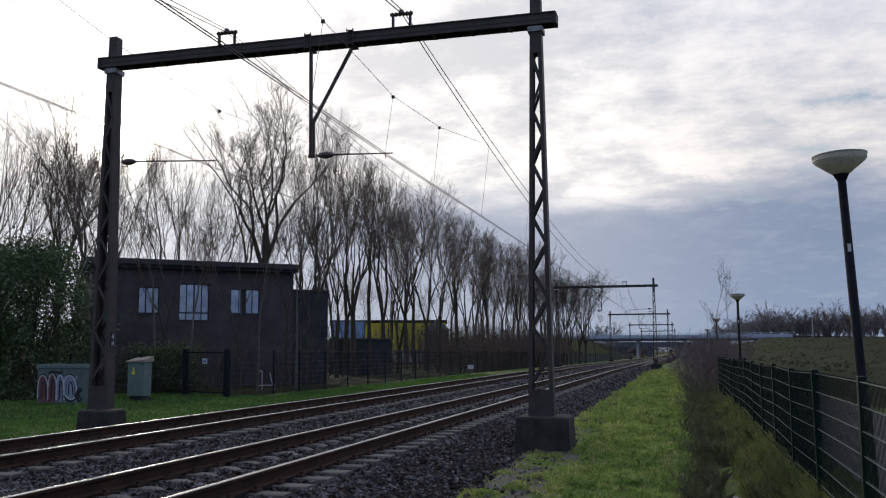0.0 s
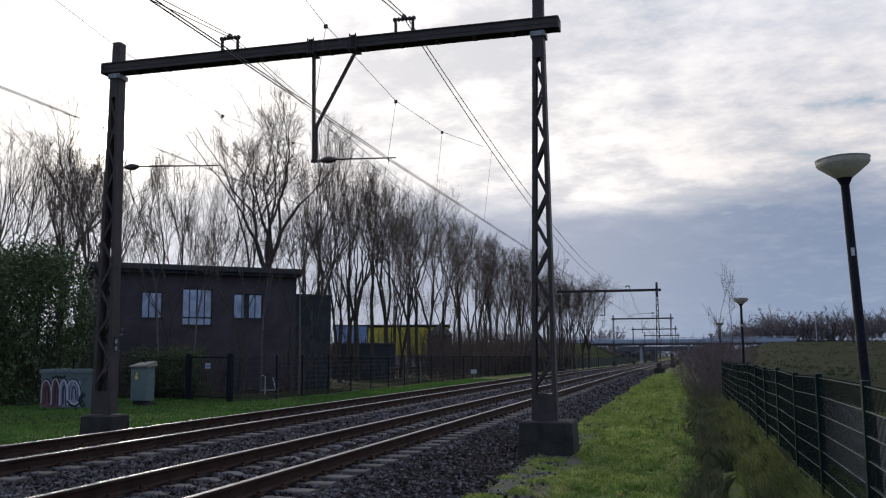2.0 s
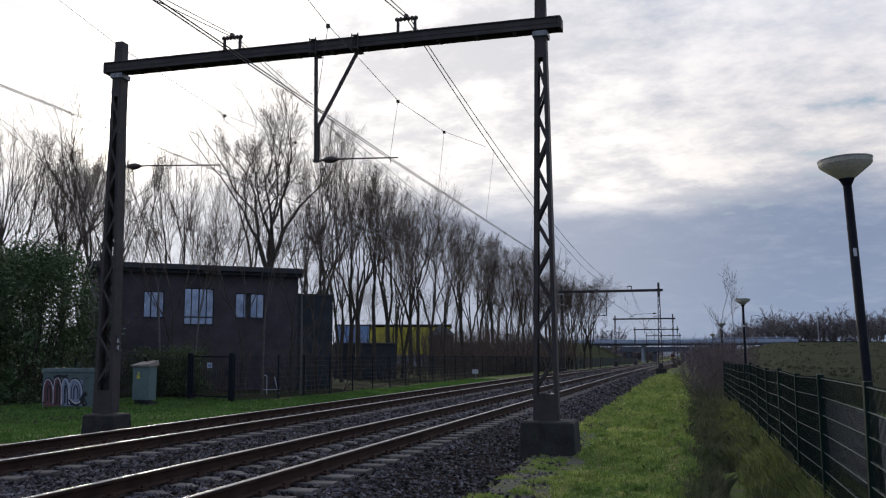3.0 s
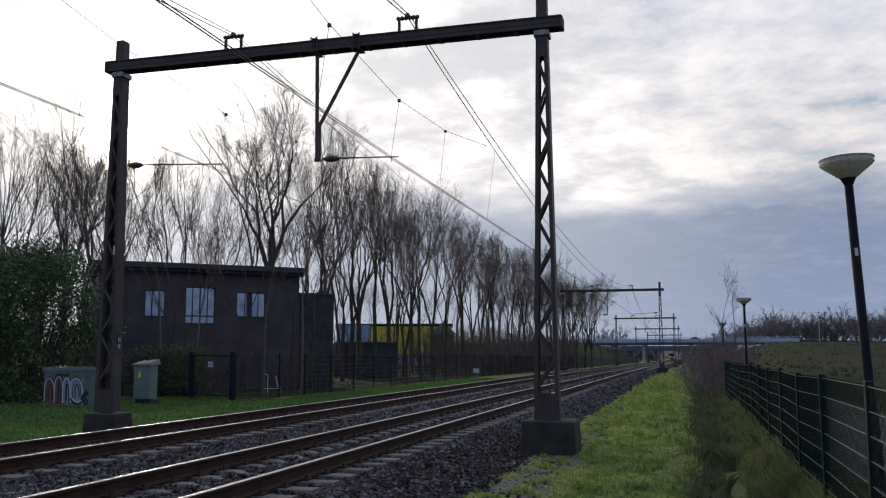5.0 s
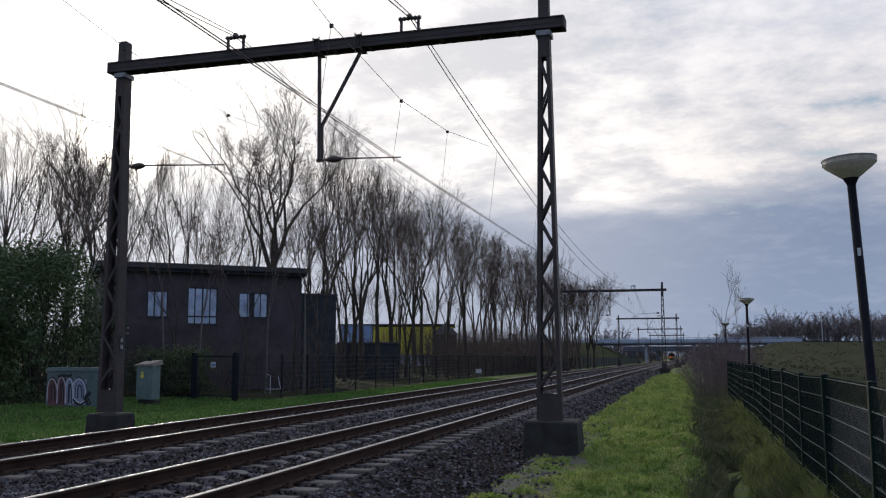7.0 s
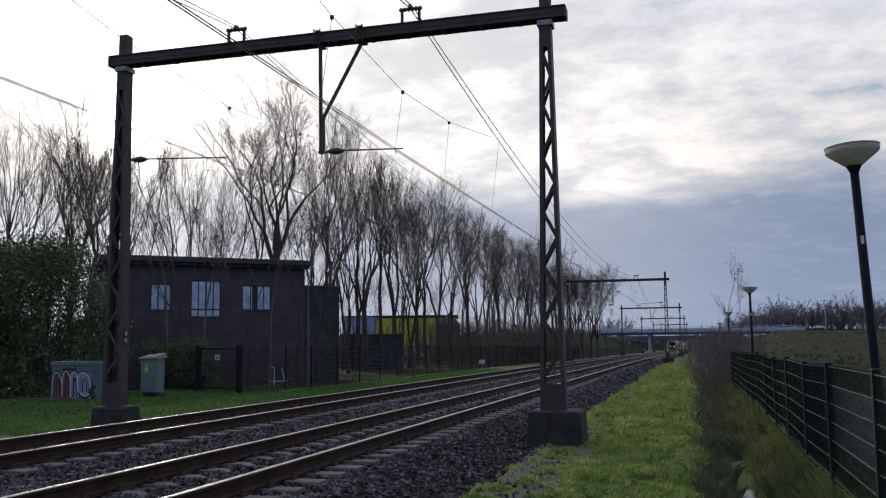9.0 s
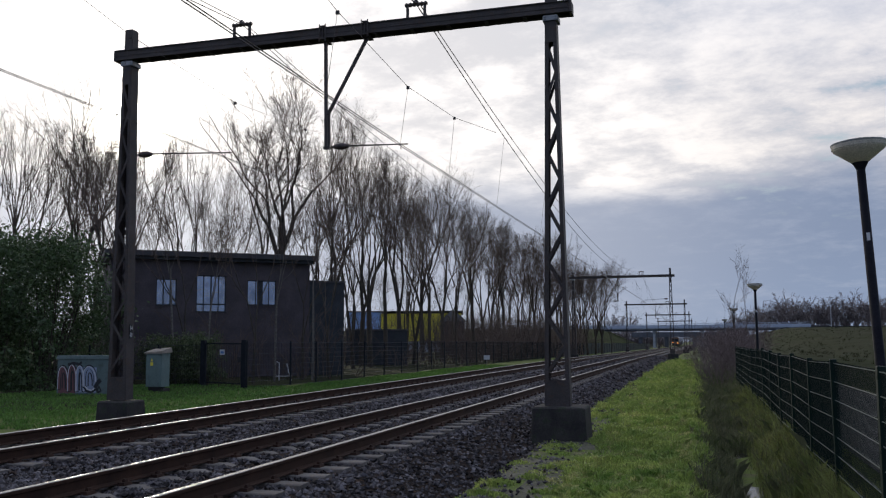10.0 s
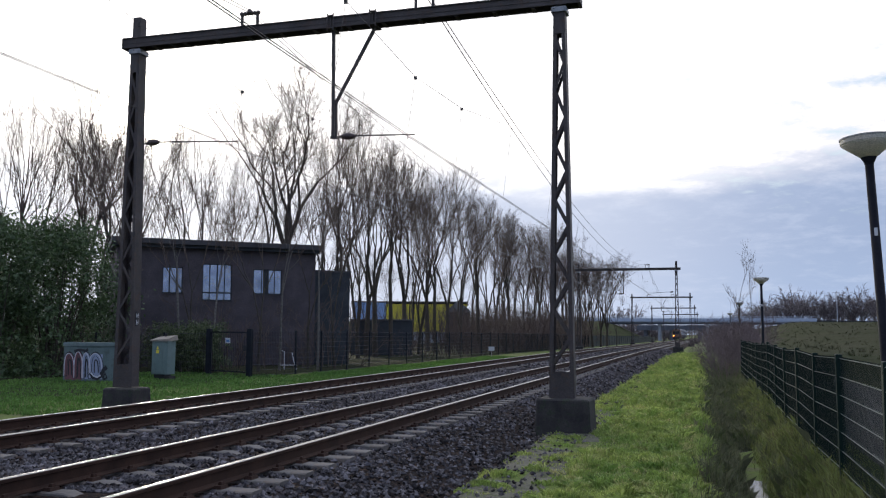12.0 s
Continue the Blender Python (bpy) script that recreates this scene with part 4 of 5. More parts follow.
# ---------------------------------------------------------------- cabinets by the line
def build_cabinets():
    z = ground_level(-14.5, 29.6)
    cab = thing("electrical_cabinet", "grey-green metal electrical cabinet with a sloping lid and warning sticker", "cabinet", pose(-14.5, 29.6, z - 0.04, 0, 0, -2) @ Matrix.Diagonal((0.68, 0.72, 0.90, 1)))
    part("body", Mesh().box(-0.52, 0.52, -0.35, 0.35, 0.26, 1.66, None, 0, 0.012), CABGREEN, cab)
    part("door", Mesh().box(-0.49, 0.20, -0.368, -0.352, 0.30, 1.60, None, 0, 0.004), CABGREEN, cab)
    part("side_door", Mesh().box(0.22, 0.49, -0.368, -0.352, 0.30, 1.60, None, 0, 0.004), CABGREEN, cab)
    lid = Mesh()
    lid.add([(-0.6, -0.45, 1.66), (0.6, -0.45, 1.66), (0.6, 0.45, 1.70), (-0.6, 0.45, 1.70), (-0.6, -0.45, 1.71), (0.6, -0.45, 1.76), (0.56, 0.42, 1.92), (-0.56, 0.42, 1.86)],
            [(3, 2, 1, 0), (4, 5, 6, 7), (0, 1, 5, 4), (1, 2, 6, 5), (2, 3, 7, 6), (3, 0, 4, 7)])
    part("lid", lid, CABLID, cab, "weathered beige lid")
    part("plinth", Mesh().box(-0.40, 0.30, -0.28, 0.28, -0.2, 0.26), BLACKP, cab)
    part("foot", Mesh().box(0.32, 0.60, -0.28, 0.28, -0.2, 0.20), DARKCON, cab)
    st = part("warning_sticker", Mesh().box(-0.22, -0.04, -0.374, -0.369, 1.15, 1.30), YELLOW, cab)
    tri = Mesh().add([(-0.21, -0.372, 1.33), (-0.05, -0.372, 1.33), (-0.13, -0.372, 1.47), (-0.21, -0.369, 1.33), (-0.05, -0.369, 1.33), (-0.13, -0.369, 1.47)], [(0, 1, 2), (5, 4, 3), (0, 3, 4, 1), (1, 4, 5, 2), (2, 5, 3, 0)])
    part("warning_triangle", tri, YELLOW, cab)
    part("lid_knob", Mesh().tube([(-0.1, 0.3, 1.85), (-0.1, 0.3, 1.96)], 0.06, 8), BLACKP, cab)

    z = ground_level(-15.83, 27.25)
    box = thing("equipment_box", "wide pale green equipment box covered in graffiti", "cabinet", pose(-15.83, 27.25, z, 0, 0, 3) @ Matrix.Diagonal((1.0, 0.55, 0.97, 1)))
    part("body", Mesh().box(-1.06, 1.06, -0.5, 0.5, -0.1, 1.28, None, 0, 0.015), SHADEDGREEN, box)
    part("lid", Mesh().box(-1.11, 1.11, -0.55, 0.55, 1.28, 1.42, None, 0.03, 0.012), SHADEDGREEN, box)
    y = -0.505
    def stroke(points, w, m, name="graffiti_stroke", dy=0.0):
        s = Mesh()
        pts = [Vector((a, y - dy, b)) for a, b in points]
        vs, fs = [], []
        for i, p in enumerate(pts):
            way = (pts[min(i + 1, len(pts) - 1)] - pts[max(0, i - 1)]).normalized()
            side = Vector((-way.z, 0, way.x)) * w / 2
            vs += [tuple(p + side), tuple(p - side), tuple(p + side + Vector((0, -0.003, 0))), tuple(p - side + Vector((0, -0.003, 0)))]
        for i in range(len(pts) - 1):
            k = i * 4
            fs += [(k + 2, k + 3, k + 7, k + 6), (k, k + 2, k + 6, k + 4), (k + 1, k + 5, k + 7, k + 3)]
        s.add(vs, fs)
        part(name, s, m, box)
    def arch(cx, w, z0, z1, lean=0.0, n=12):
        return [(cx - w * math.cos(math.pi * i / n) + lean * math.sin(math.pi * i / n), z0 + (z1 - z0) * math.sin(math.pi * i / n) ** 0.6) for i in range(n + 1)]
    part("graffiti_field", Mesh().box(-0.98, -0.28, y - 0.002, y + 0.004, 0.02, 0.92), MAROON, box)
    part("graffiti_field", Mesh().box(-0.28, 0.55, y - 0.002, y + 0.004, 0.06, 0.98), PALEBLUE, box)
    for cx, w, z0, z1 in ((-0.78, 0.18, 0.15, 1.00), (-0.40, 0.15, 0.08, 1.06), (-0.08, 0.14, 0.08, 1.02), (0.30, 0.24, 0.25, 1.00)):
        stroke(arch(cx, w, z0, z1, -0.05), 0.16, BLACKP, dy=0.004)
        stroke(arch(cx, w, z0 + 0.03, z1 - 0.02, -0.05), 0.105, MAROON if cx < -0.2 else PALEBLUE, dy=0.008)
        stroke(arch(cx - 0.02, w + 0.03, z0 + 0.02, z1 + 0.01, -0.05), 0.03, WHITE, dy=0.012)
        stroke(arch(cx + 0.02, w * 0.35, z0 + 0.05, z1 - 0.22, -0.04), 0.045, BLACKP, dy=0.014)
    stroke([(0.08, 0.30), (0.2, 0.14), (0.36, 0.10), (0.52, 0.2), (0.60, 0.4), (0.74, 0.52)], 0.15, BLACKP, dy=0.013)
    stroke([(0.10, 0.30), (0.22, 0.18), (0.36, 0.14), (0.5, 0.22)], 0.06, WHITE, dy=0.018)
    stroke([(0.60, 0.10), (0.68, 0.30), (0.76, 0.12), (0.62, 0.06)], 0.08, BLACKP, dy=0.018)
    stroke([(-0.62, 1.08), (-0.40, 1.14), (-0.15, 1.10), (-0.05, 1.17)], 0.10, BLACKP, dy=0.013)

    post = thing("track_marker", "small white marker board on a thin post beside the track", "marker", pose(-9.6, 63.5, ground_level(-9.6, 63.5)))
    part("post", Mesh().tube([(0, 0, -0.1), (0, 0, 0.75)], 0.025, 6), GALV, post)
    part("board", Mesh().box(-0.22, 0.22, -0.04, -0.02, 0.55, 0.85, None, 0, 0.005), WHITE, post)
    tap = thing("white_pipe_rail", "bent white pipe rail on the grass behind the fence", "pipe rail", pose(-13.9, 38.6, ground_level(-13.9, 38.6)))
    part("pipe", Mesh().tube([(0, 0, 0), (0, 0, 0.85), (-0.15, 0, 0.9)], 0.025, 6), WHITE, tap)
    part("pipe", Mesh().tube([(0.6, 0.1, 0.0), (0.45, 0.1, 0.4), (0.35, 0.1, 0.8)], 0.025, 6), WHITE, tap)
    part("crossbar", Mesh().tube([(-0.2, 0.05, 0.2), (0.65, 0.05, 0.22)], 0.02, 6), WHITE, tap)


build_cabinets()


# ---------------------------------------------------------------- trees
def grow(rng, wood, twigs, p, way, length, radius, level, spread, lift, least=0.005):
    """One branch and, on it, its smaller ones."""
    steps_ = 5 if level < 2 else 3
    bendy = (0.09, 0.13, 0.17, 0.22, 0.22)[level]
    pts, rad = [p.copy()], [radius]
    d = way.normalized()
    for i in range(steps_):
        d = (d + Vector((rng.gauss(0, bendy), rng.gauss(0, bendy), rng.gauss(0, bendy * 0.6) + lift * (0.10 if level < 3 else 0.03)))).normalized()
        p = p + d * (length / steps_)
        pts.append(p.copy())
        rad.append(radius * (1 - 0.80 * (i + 1) / steps_) + least * 0.35)
    (wood if level < 2 else twigs).tube(pts, rad, 7 if level == 0 else 5 if level == 1 else 3, False)
    if level >= 4:
        return
    count = (13, 7, 6, 4)[level]
    for i in range(count):
        t = rng.uniform(0.22, 1.0) if level else 0.34 + 0.64 * (i + rng.random()) / count
        k = t * steps_
        j = min(int(k), steps_ - 1)
        q = pts[j].lerp(pts[j + 1], k - j)
        along = (pts[j + 1] - pts[j]).normalized()
        a = rng.uniform(0, 2 * math.pi)
        side = along.orthogonal().normalized()
        side = Matrix.Rotation(a, 3, along) @ side
        s = spread * rng.uniform(0.7, 1.3) * (1.0 if level < 2 else 1.25)
        child = (along * math.cos(s) + side * math.sin(s)).normalized()
        size = rng.uniform(0.30, 0.50) * (1.25 - 0.60 * t if level == 0 else 0.95)
        grow(rng, wood, twigs, q, child, length * size, max(least, rad[j] * rng.uniform(0.38, 0.58)), level + 1, spread, lift, least)


def bare_tree(seed, height, wide, radius, fork, stems, label="tall bare winter tree with upright forked branches", depth=6, drop=0.0, name="bare_tree", trunk_mat=BARK):
    """A trunk that parts into stems; these fork again and again, bend upwards and end in fans of fine twigs. Fitted to its height and width."""
    rng = random.Random(seed)
    runs = []

    def turned(way, angle):
        side = Matrix.Rotation(rng.uniform(0, 2 * math.pi), 3, way) @ way.orthogonal().normalized()
        return (way * math.cos(angle) + side * math.sin(angle)).normalized()

    def run(p, way, length, r0, r1, n, bendy, lift, level):
        pts, rad = [p.copy()], [r0]
        for i in range(n):
            way = (way + Vector((rng.gauss(0, bendy), rng.gauss(0, bendy), rng.gauss(0, bendy * 0.5) + lift))).normalized()
            p = p + way * (length / n)
            pts.append(p.copy())
            rad.append(r0 + (r1 - r0) * (i + 1) / n)
        runs.append((level, pts, rad))
        return p, way, pts

    def spray(p, way, length, r):
        """A twig with finer ones on it."""
        q, w, pts = run(p, way, length, r, r * 0.6, 2, 0.13, 0.05 - drop, 9)
        for k in range(4):
            at = pts[1].lerp(pts[k % 2 * 2], rng.random())
            run(at, turned(w, rng.uniform(0.35, 0.8)), length * rng.uniform(0.35, 0.65), r * 0.75, r * 0.5, 1, 0.14, 0.06 - drop, 9)

    def limb(p, way, length, r, level):
        last = level >= depth
        r1 = max(0.011, r * 0.82)
        q, w, pts = run(p, way, length, r, r1, 3, 0.095, 0.16 - drop * (level > 3), level)
        if level >= 1:
            for k in range(1 if level < 3 else 2):
                spray(pts[rng.choice((1, 2))], turned(w, rng.uniform(0.5, 0.95)), length * rng.uniform(0.4, 0.75), 0.0052)
        if last:
            for k in range(3):
                spray(q, turned(w, rng.uniform(0.1, 0.5)), length * rng.uniform(0.55, 1.0), 0.0058)
            return
        if rng.random() < 0.34:
            # one leader goes on, a weaker branch leaves it
            limb(q, turned(w, rng.uniform(0.06, 0.18)), length * rng.uniform(0.82, 0.95), r1, level + 1)
            limb(q, turned(w, rng.uniform(0.45, 0.75)), length * rng.uniform(0.55, 0.78), r1 * 0.55, level + 1)
        else:
            for k in range(2):
                limb(q, turned(w, rng.uniform(0.28, 0.55)), length * rng.uniform(0.72, 0.92), r1 * rng.uniform(0.68, 0.85), level + 1)

    foot = height * fork
    top, w, pts = run(Vector((0, 0, -0.3)), Vector((rng.gauss(0, 0.02), rng.gauss(0, 0.02), 1)), foot + 0.3, radius * 1.15, radius * 0.85, 5, 0.02, 0.03, 0)
    first = (height - foot) * 0.27
    turn0 = rng.uniform(0, 6.28)
    for i in range(stems):
        a = turn0 + 2 * math.pi * (i + rng.uniform(-0.2, 0.2)) / stems
        out = rng.uniform(0.10, 0.32) if i else 0.08
        limb(top - Vector((0, 0, rng.uniform(0.0, 0.12) * foot)), Vector((math.cos(a) * out, math.sin(a) * out, 1)).normalized(), first * rng.uniform(0.85, 1.1), radius * rng.uniform(0.48, 0.66), 1)
    for k in range(3):
        spray(pts[3].lerp(pts[4], rng.random()), turned(w, 0.9), 1.2, 0.012)
    ends = np.array([tuple(q) for _, ps, _ in runs for q in ps])
    kz = (height - foot) / (np.percentile(ends[:, 2], 99.7) - foot)
    kx = 0.5 * wide / np.percentile(np.hypot(ends[:, 0], ends[:, 1]), 97)
    wood, twigs = Mesh(), Mesh()
    for level, ps, rad in runs:
        ps = [Vector((q.x * kx, q.y * kx, q.z if q.z < foot else foot + (q.z - foot) * kz)) for q in ps]
        (wood if level < 3 else twigs).tube(ps, rad, 8 if level == 0 else 5 if level < 3 else 3, False)
    tree = thing(name, label, "tree")
    part("trunk", wood, trunk_mat, tree, smooth=True)
    part("crown", twigs, TWIG, tree, "fine bare twigs")
    return tree


def ring_place(angle, dist):
    return 5.5 + math.sin(radians(angle)) * dist, math.cos(radians(angle)) * dist


def build_trees():
    kinds = [bare_tree(3, 19.4, 11.6, 0.27, 0.40, 4, "large bare winter tree with a wide spreading crown", 7),
             bare_tree(7, 17.2, 8.6, 0.20, 0.26, 3), bare_tree(11, 17.0, 8.0, 0.22, 0.34, 4, "bare winter tree with a dense rounded crown", 7),
             bare_tree(19, 16.6, 6.2, 0.16, 0.36, 2, "slender bare winter tree with a narrow crown"),
             bare_tree(23, 14.4, 9.4, 0.17, 0.18, 5, "bare winter tree with fine drooping twigs", 6, 0.05),
             bare_tree(29, 9.4, 5.4, 0.070, 0.22, 2, "thin young bare tree", 5),
             bare_tree(37, 16.8, 9.4, 0.16, 0.10, 4, "bare winter tree parted low into several stems")]
    birch = bare_tree(41, 9.5, 3.6, 0.055, 0.42, 2, "thin pale-barked bare birch before the brick building", 5, 0.02, trunk_mat=PALEBARK)
    spots = [(0, -26.1, 57), (1, -23.1, 60), (6, -22.0, 62.5), (1, -20.9, 66), (3, -19.9, 69), (1, -19.0, 72), (6, -18.1, 75), (3, -17.0, 80), (1, -16.3, 84),
             (6, -15.4, 91), (2, -14.2, 97), (1, -13.1, 108), (2, -12.2, 112), (3, -11.4, 118), (6, -10.6, 126), (4, -9.6, 133), (3, -8.8, 138), (4, -7.4, 132), (4, -6.4, 140),
             (1, -41.8, 63), (6, -40.4, 68), (2, -38.9, 66), (6, -37.6, 72), (3, -37.9, 62), (1, -43.5, 66), (6, -35.9, 52), (5, -34.6, 56), (1, -32.4, 66), (5, -29.6, 50), (3, -27.9, 62), (6, -30.6, 70),
             (1, -13.6, 114), (3, -12.6, 121), (4, -9.9, 146), (4, -12.8, 128), (6, -11.8, 135), (4, -11.0, 140), (2, -10.2, 122), (4, -8.2, 146), (4, -6.9, 130), (4, -7.7, 136), (4, -6.0, 134), (5, -5.4, 128), (4, -8.6, 124), (1, -9.4, 119),
             (5, -22.5, 76), (5, -21.4, 80), (5, -20.3, 84), (6, -18.5, 96), (5, -17.6, 90), (5, -16.7, 94), (5, -15.6, 98), (3, -14.7, 118), (1, -21.5, 71), (2, -17.5, 92), (1, -24.2, 70),
             (5, -32.5, 44), (5, -25.2, 44.0), (5, -36.0, 39), (5, -28.3, 41.5), (5, -23.5, 46.0)]
    fronts = [(-33.0, 42.3, 1.0), (-31.2, 41.5, 0.9), (-27.0, 42.4, 0.95), (-24.6, 43.6, 1.0)]
    used, rng = set(), random.Random(4)
    for k, a, d in spots:
        x, y = ring_place(a, d)
        m = pose(x, y, ground_level(x, y), rng.uniform(-2, 2), rng.uniform(-2, 2), rng.uniform(0, 360))
        if k in used:
            copy_thing(kinds[k], m)
        else:
            kinds[k].matrix_basis = m
            used.add(k)
    for i, (a, d, size) in enumerate(fronts):
        x, y = ring_place(a, d)
        m = pose(x, y, ground_level(x, y), rng.uniform(-5, 5), rng.uniform(-7, 7), rng.uniform(0, 360)) @ Matrix.Scale(size, 4)
        if i:
            copy_thing(birch, m)
        else:
            birch.matrix_basis = m


build_trees()


def leafy(seed, wide, high, leaves, size, low=0.0):
    """Leaves set in loose clumps through a rounded, uneven volume."""
    rng = np.random.default_rng(seed)
    k = 70
    a, r = rng.uniform(0, 6.28, k), np.sqrt(rng.random(k))
    zc = low + (high - low) * rng.random(k)
    room = np.sqrt(np.clip(1 - ((zc - 0.42 * high) / (0.62 * high)) ** 2, 0.05, 1))
    centre = np.stack([np.cos(a) * r * room * wide, np.sin(a) * r * room * wide, zc], -1)
    pick = rng.integers(0, k, leaves)
    p = centre[pick] + rng.normal(0, 1, (leaves, 3)) * wide * 0.13
    p[:, 2] = np.maximum(p[:, 2], 0.05)
    u = rng.normal(0, 1, (leaves, 3))
    u /= np.linalg.norm(u, axis=1)[:, None]
    w = np.cross(u, rng.normal(0, 1, (leaves, 3)))
    w /= np.linalg.norm(w, axis=1)[:, None]
    s = size * rng.uniform(0.6, 1.3, (leaves, 1))
    v = np.stack([p - u * s, p + w * s * 0.45, p + u * s, p - w * s * 0.45], 1)
    m = Mesh()
    m.v = v.reshape(-1, 3).tolist()
    m.f = (np.arange(leaves)[:, None] * 4 + np.arange(4)).tolist()
    return m


def build_bushes():
    def stems(seed, wide, high, n=14):
        rng, m = random.Random(seed), Mesh()
        for i in range(n):
            a, r = rng.uniform(0, 6.28), rng.random() * wide * 0.8
            m.tube([(0.2 * math.cos(a), 0.2 * math.sin(a), -0.2), (r * 0.6 * math.cos(a), r * 0.6 * math.sin(a), high * 0.5), (r * math.cos(a), r * math.sin(a), high * rng.uniform(0.7, 1))], [0.05, 0.03, 0.01], 4, False)
        return m
    big = None
    for x, y, turn, high in ((-20.5, 30.6, 0, 5.6), (-23.4, 30.2, 70, 5.6), (-22.0, 33.5, 150, 5.6), (-26.0, 30.5, 220, 5.6), (-21.6, 28.6, 300, 5.6), (-25.0, 34.5, 30, 5.6), (-27.5, 36.5, 110, 3.4), (-24.2, 38.0, 190, 3.0), (-29.5, 33.0, 260, 3.4)):
        m = pose(x, y, ground_level(x, y), 0, 0, turn) @ Matrix.Scale(high / 5.6, 4)
        if big is None:
            big = thing("evergreen_shrub", "tall dense dark green evergreen shrub behind the verge", "shrub", m, "evergreen shrubs")
            part("stem", stems(2, 2.3, 5.0), BARK, big)
            part("foliage", leafy(31, 2.45, 6.3, 9500, 0.085), LEAF, big)
        else:
            copy_thing(big, m)
    small = None
    for x, y, turn in ((-17.9, 35.4, 0), (-16.6, 35.0, 80), (-15.6, 34.7, 200), (-19.2, 36.2, 130), (-17.3, 36.8, 300)):
        m = pose(x, y, ground_level(x, y), 0, 0, turn)
        if small is None:
            small = thing("hedge_shrub", "low leafy green hedge shrub behind the cabinet", "shrub", m, "hedge shrubs")
            part("stem", stems(5, 1.0, 1.9, 10), BARK, small)
            part("foliage", leafy(41, 1.05, 2.2, 3600, 0.055), HEDGE, small)
        else:
            copy_thing(small, m)
    # bare brown undergrowth along the fence and reddish thicket beyond the ditch
    def twiggy(seed, high, wide, material, name, label, n, stem=0.03):
        rng, m = random.Random(seed), Mesh()
        bush = thing(name, label, "shrub", group=name)
        for i in range(n):
            a, r = rng.uniform(0, 6.28), rng.random() ** 0.6
            p = Vector((math.cos(a) * r * wide * 0.5, math.sin(a) * r * wide * 0.5, -0.1))
            grow(rng, m, m, p, Vector((math.cos(a) * r * 0.5, math.sin(a) * r * 0.5, 1)), high * rng.uniform(0.6, 1.0), stem, 2, 0.45, 0.8)
        part("crown", m, material, bush)
        return bush
    brown = [twiggy(1, 3.2, 3.4, TWIG, "undergrowth_shrub", "bare brown undergrowth shrub among the trees", 16), twiggy(2, 1.9, 3.0, TWIG, "undergrowth_shrub", "bare brown undergrowth shrub among the trees", 14)]
    rng, used = random.Random(9), set()
    spots = [(-14.5 - 6 * rng.random(), 50 + 9 * i + rng.random() * 4) for i in range(4)] + [(-12.5 - 6 * rng.random(), 92 + 2.6 * i + rng.random() * 3) for i in range(24)] + [(-12.8 - 2.6 * rng.random(), 72 + 1.9 * i + rng.random()) for i in range(16)] + [(-24, 36), (-20.5, 38.2), (-18.0, 40.0), (-15.5, 41.5), (-13.6, 43.5)]
    for i, (x, y) in enumerate(spots):
        m = pose(x, y, ground_level(x, y), 0, 0, rng.uniform(0, 360))
        k = i % 2
        if k in used:
            copy_thing(brown[k], m)
        else:
            brown[k].matrix_basis = m
            used.add(k)
    tall, placed = twiggy(3, 5.6, 4.2, TWIG, "tall_undergrowth", "tall bare brown undergrowth among the trees", 13, 0.045), False
    for i in range(18):
        x, y = -14.5 - 9 * rng.random(), 92 + 4.2 * i + rng.random() * 3
        m = pose(x, y, ground_level(x, y), 0, 0, rng.uniform(0, 360))
        if placed:
            copy_thing(tall, m)
        else:
            tall.matrix_basis, placed = m, True
    for i in range(22):
        x, y = ring_place(-15.2 + 0.36 * i + rng.uniform(-0.2, 0.2), rng.uniform(98, 130))
        copy_thing(tall, pose(x, y, ground_level(x, y), 0, 0, rng.uniform(0, 360)))
    for i in range(9):
        x, y = ring_place(-22.4 + 1.15 * i + rng.uniform(-0.3, 0.3), rng.uniform(95, 128))
        copy_thing(tall, pose(x, y, ground_level(x, y), 0, 0, rng.uniform(0, 360)))
    red, done = twiggy(6, 2.6, 1.5, REDTWIG, "thicket_shrub", "reddish-brown bare thicket shrub at the ditch", 34, 0.010), False
    for k in range(20):
        y = 44 + 2.4 * k + 0.14 * k * k
        x = 5.6 + y * (0.017 + 0.011 * (k % 3)) + rng.uniform(-0.2, 0.2)
        m = pose(x, y, ground_level(x, y), 0, 0, rng.uniform(0, 360))
        if done:
            copy_thing(red, m)
        else:
            red.matrix_basis, done = m, True
    for x, y, h in ((7.6, 62, 7.0), (8.4, 66, 6.2)):
        r2, m, t = random.Random(int(y)), Mesh(), Mesh()
        sap = thing("sapling", "thin bare sapling rising above the thicket", "tree", pose(x, y, ground_level(x, y)), "saplings")
        grow(r2, m, t, Vector((0, 0, -0.1)), Vector((0, 0, 1)), h * 0.9, 0.028, 1, 0.16, 1.2)
        part("trunk", m, BARK, sap)
        part("crown", t, TWIG, sap)


build_bushes()


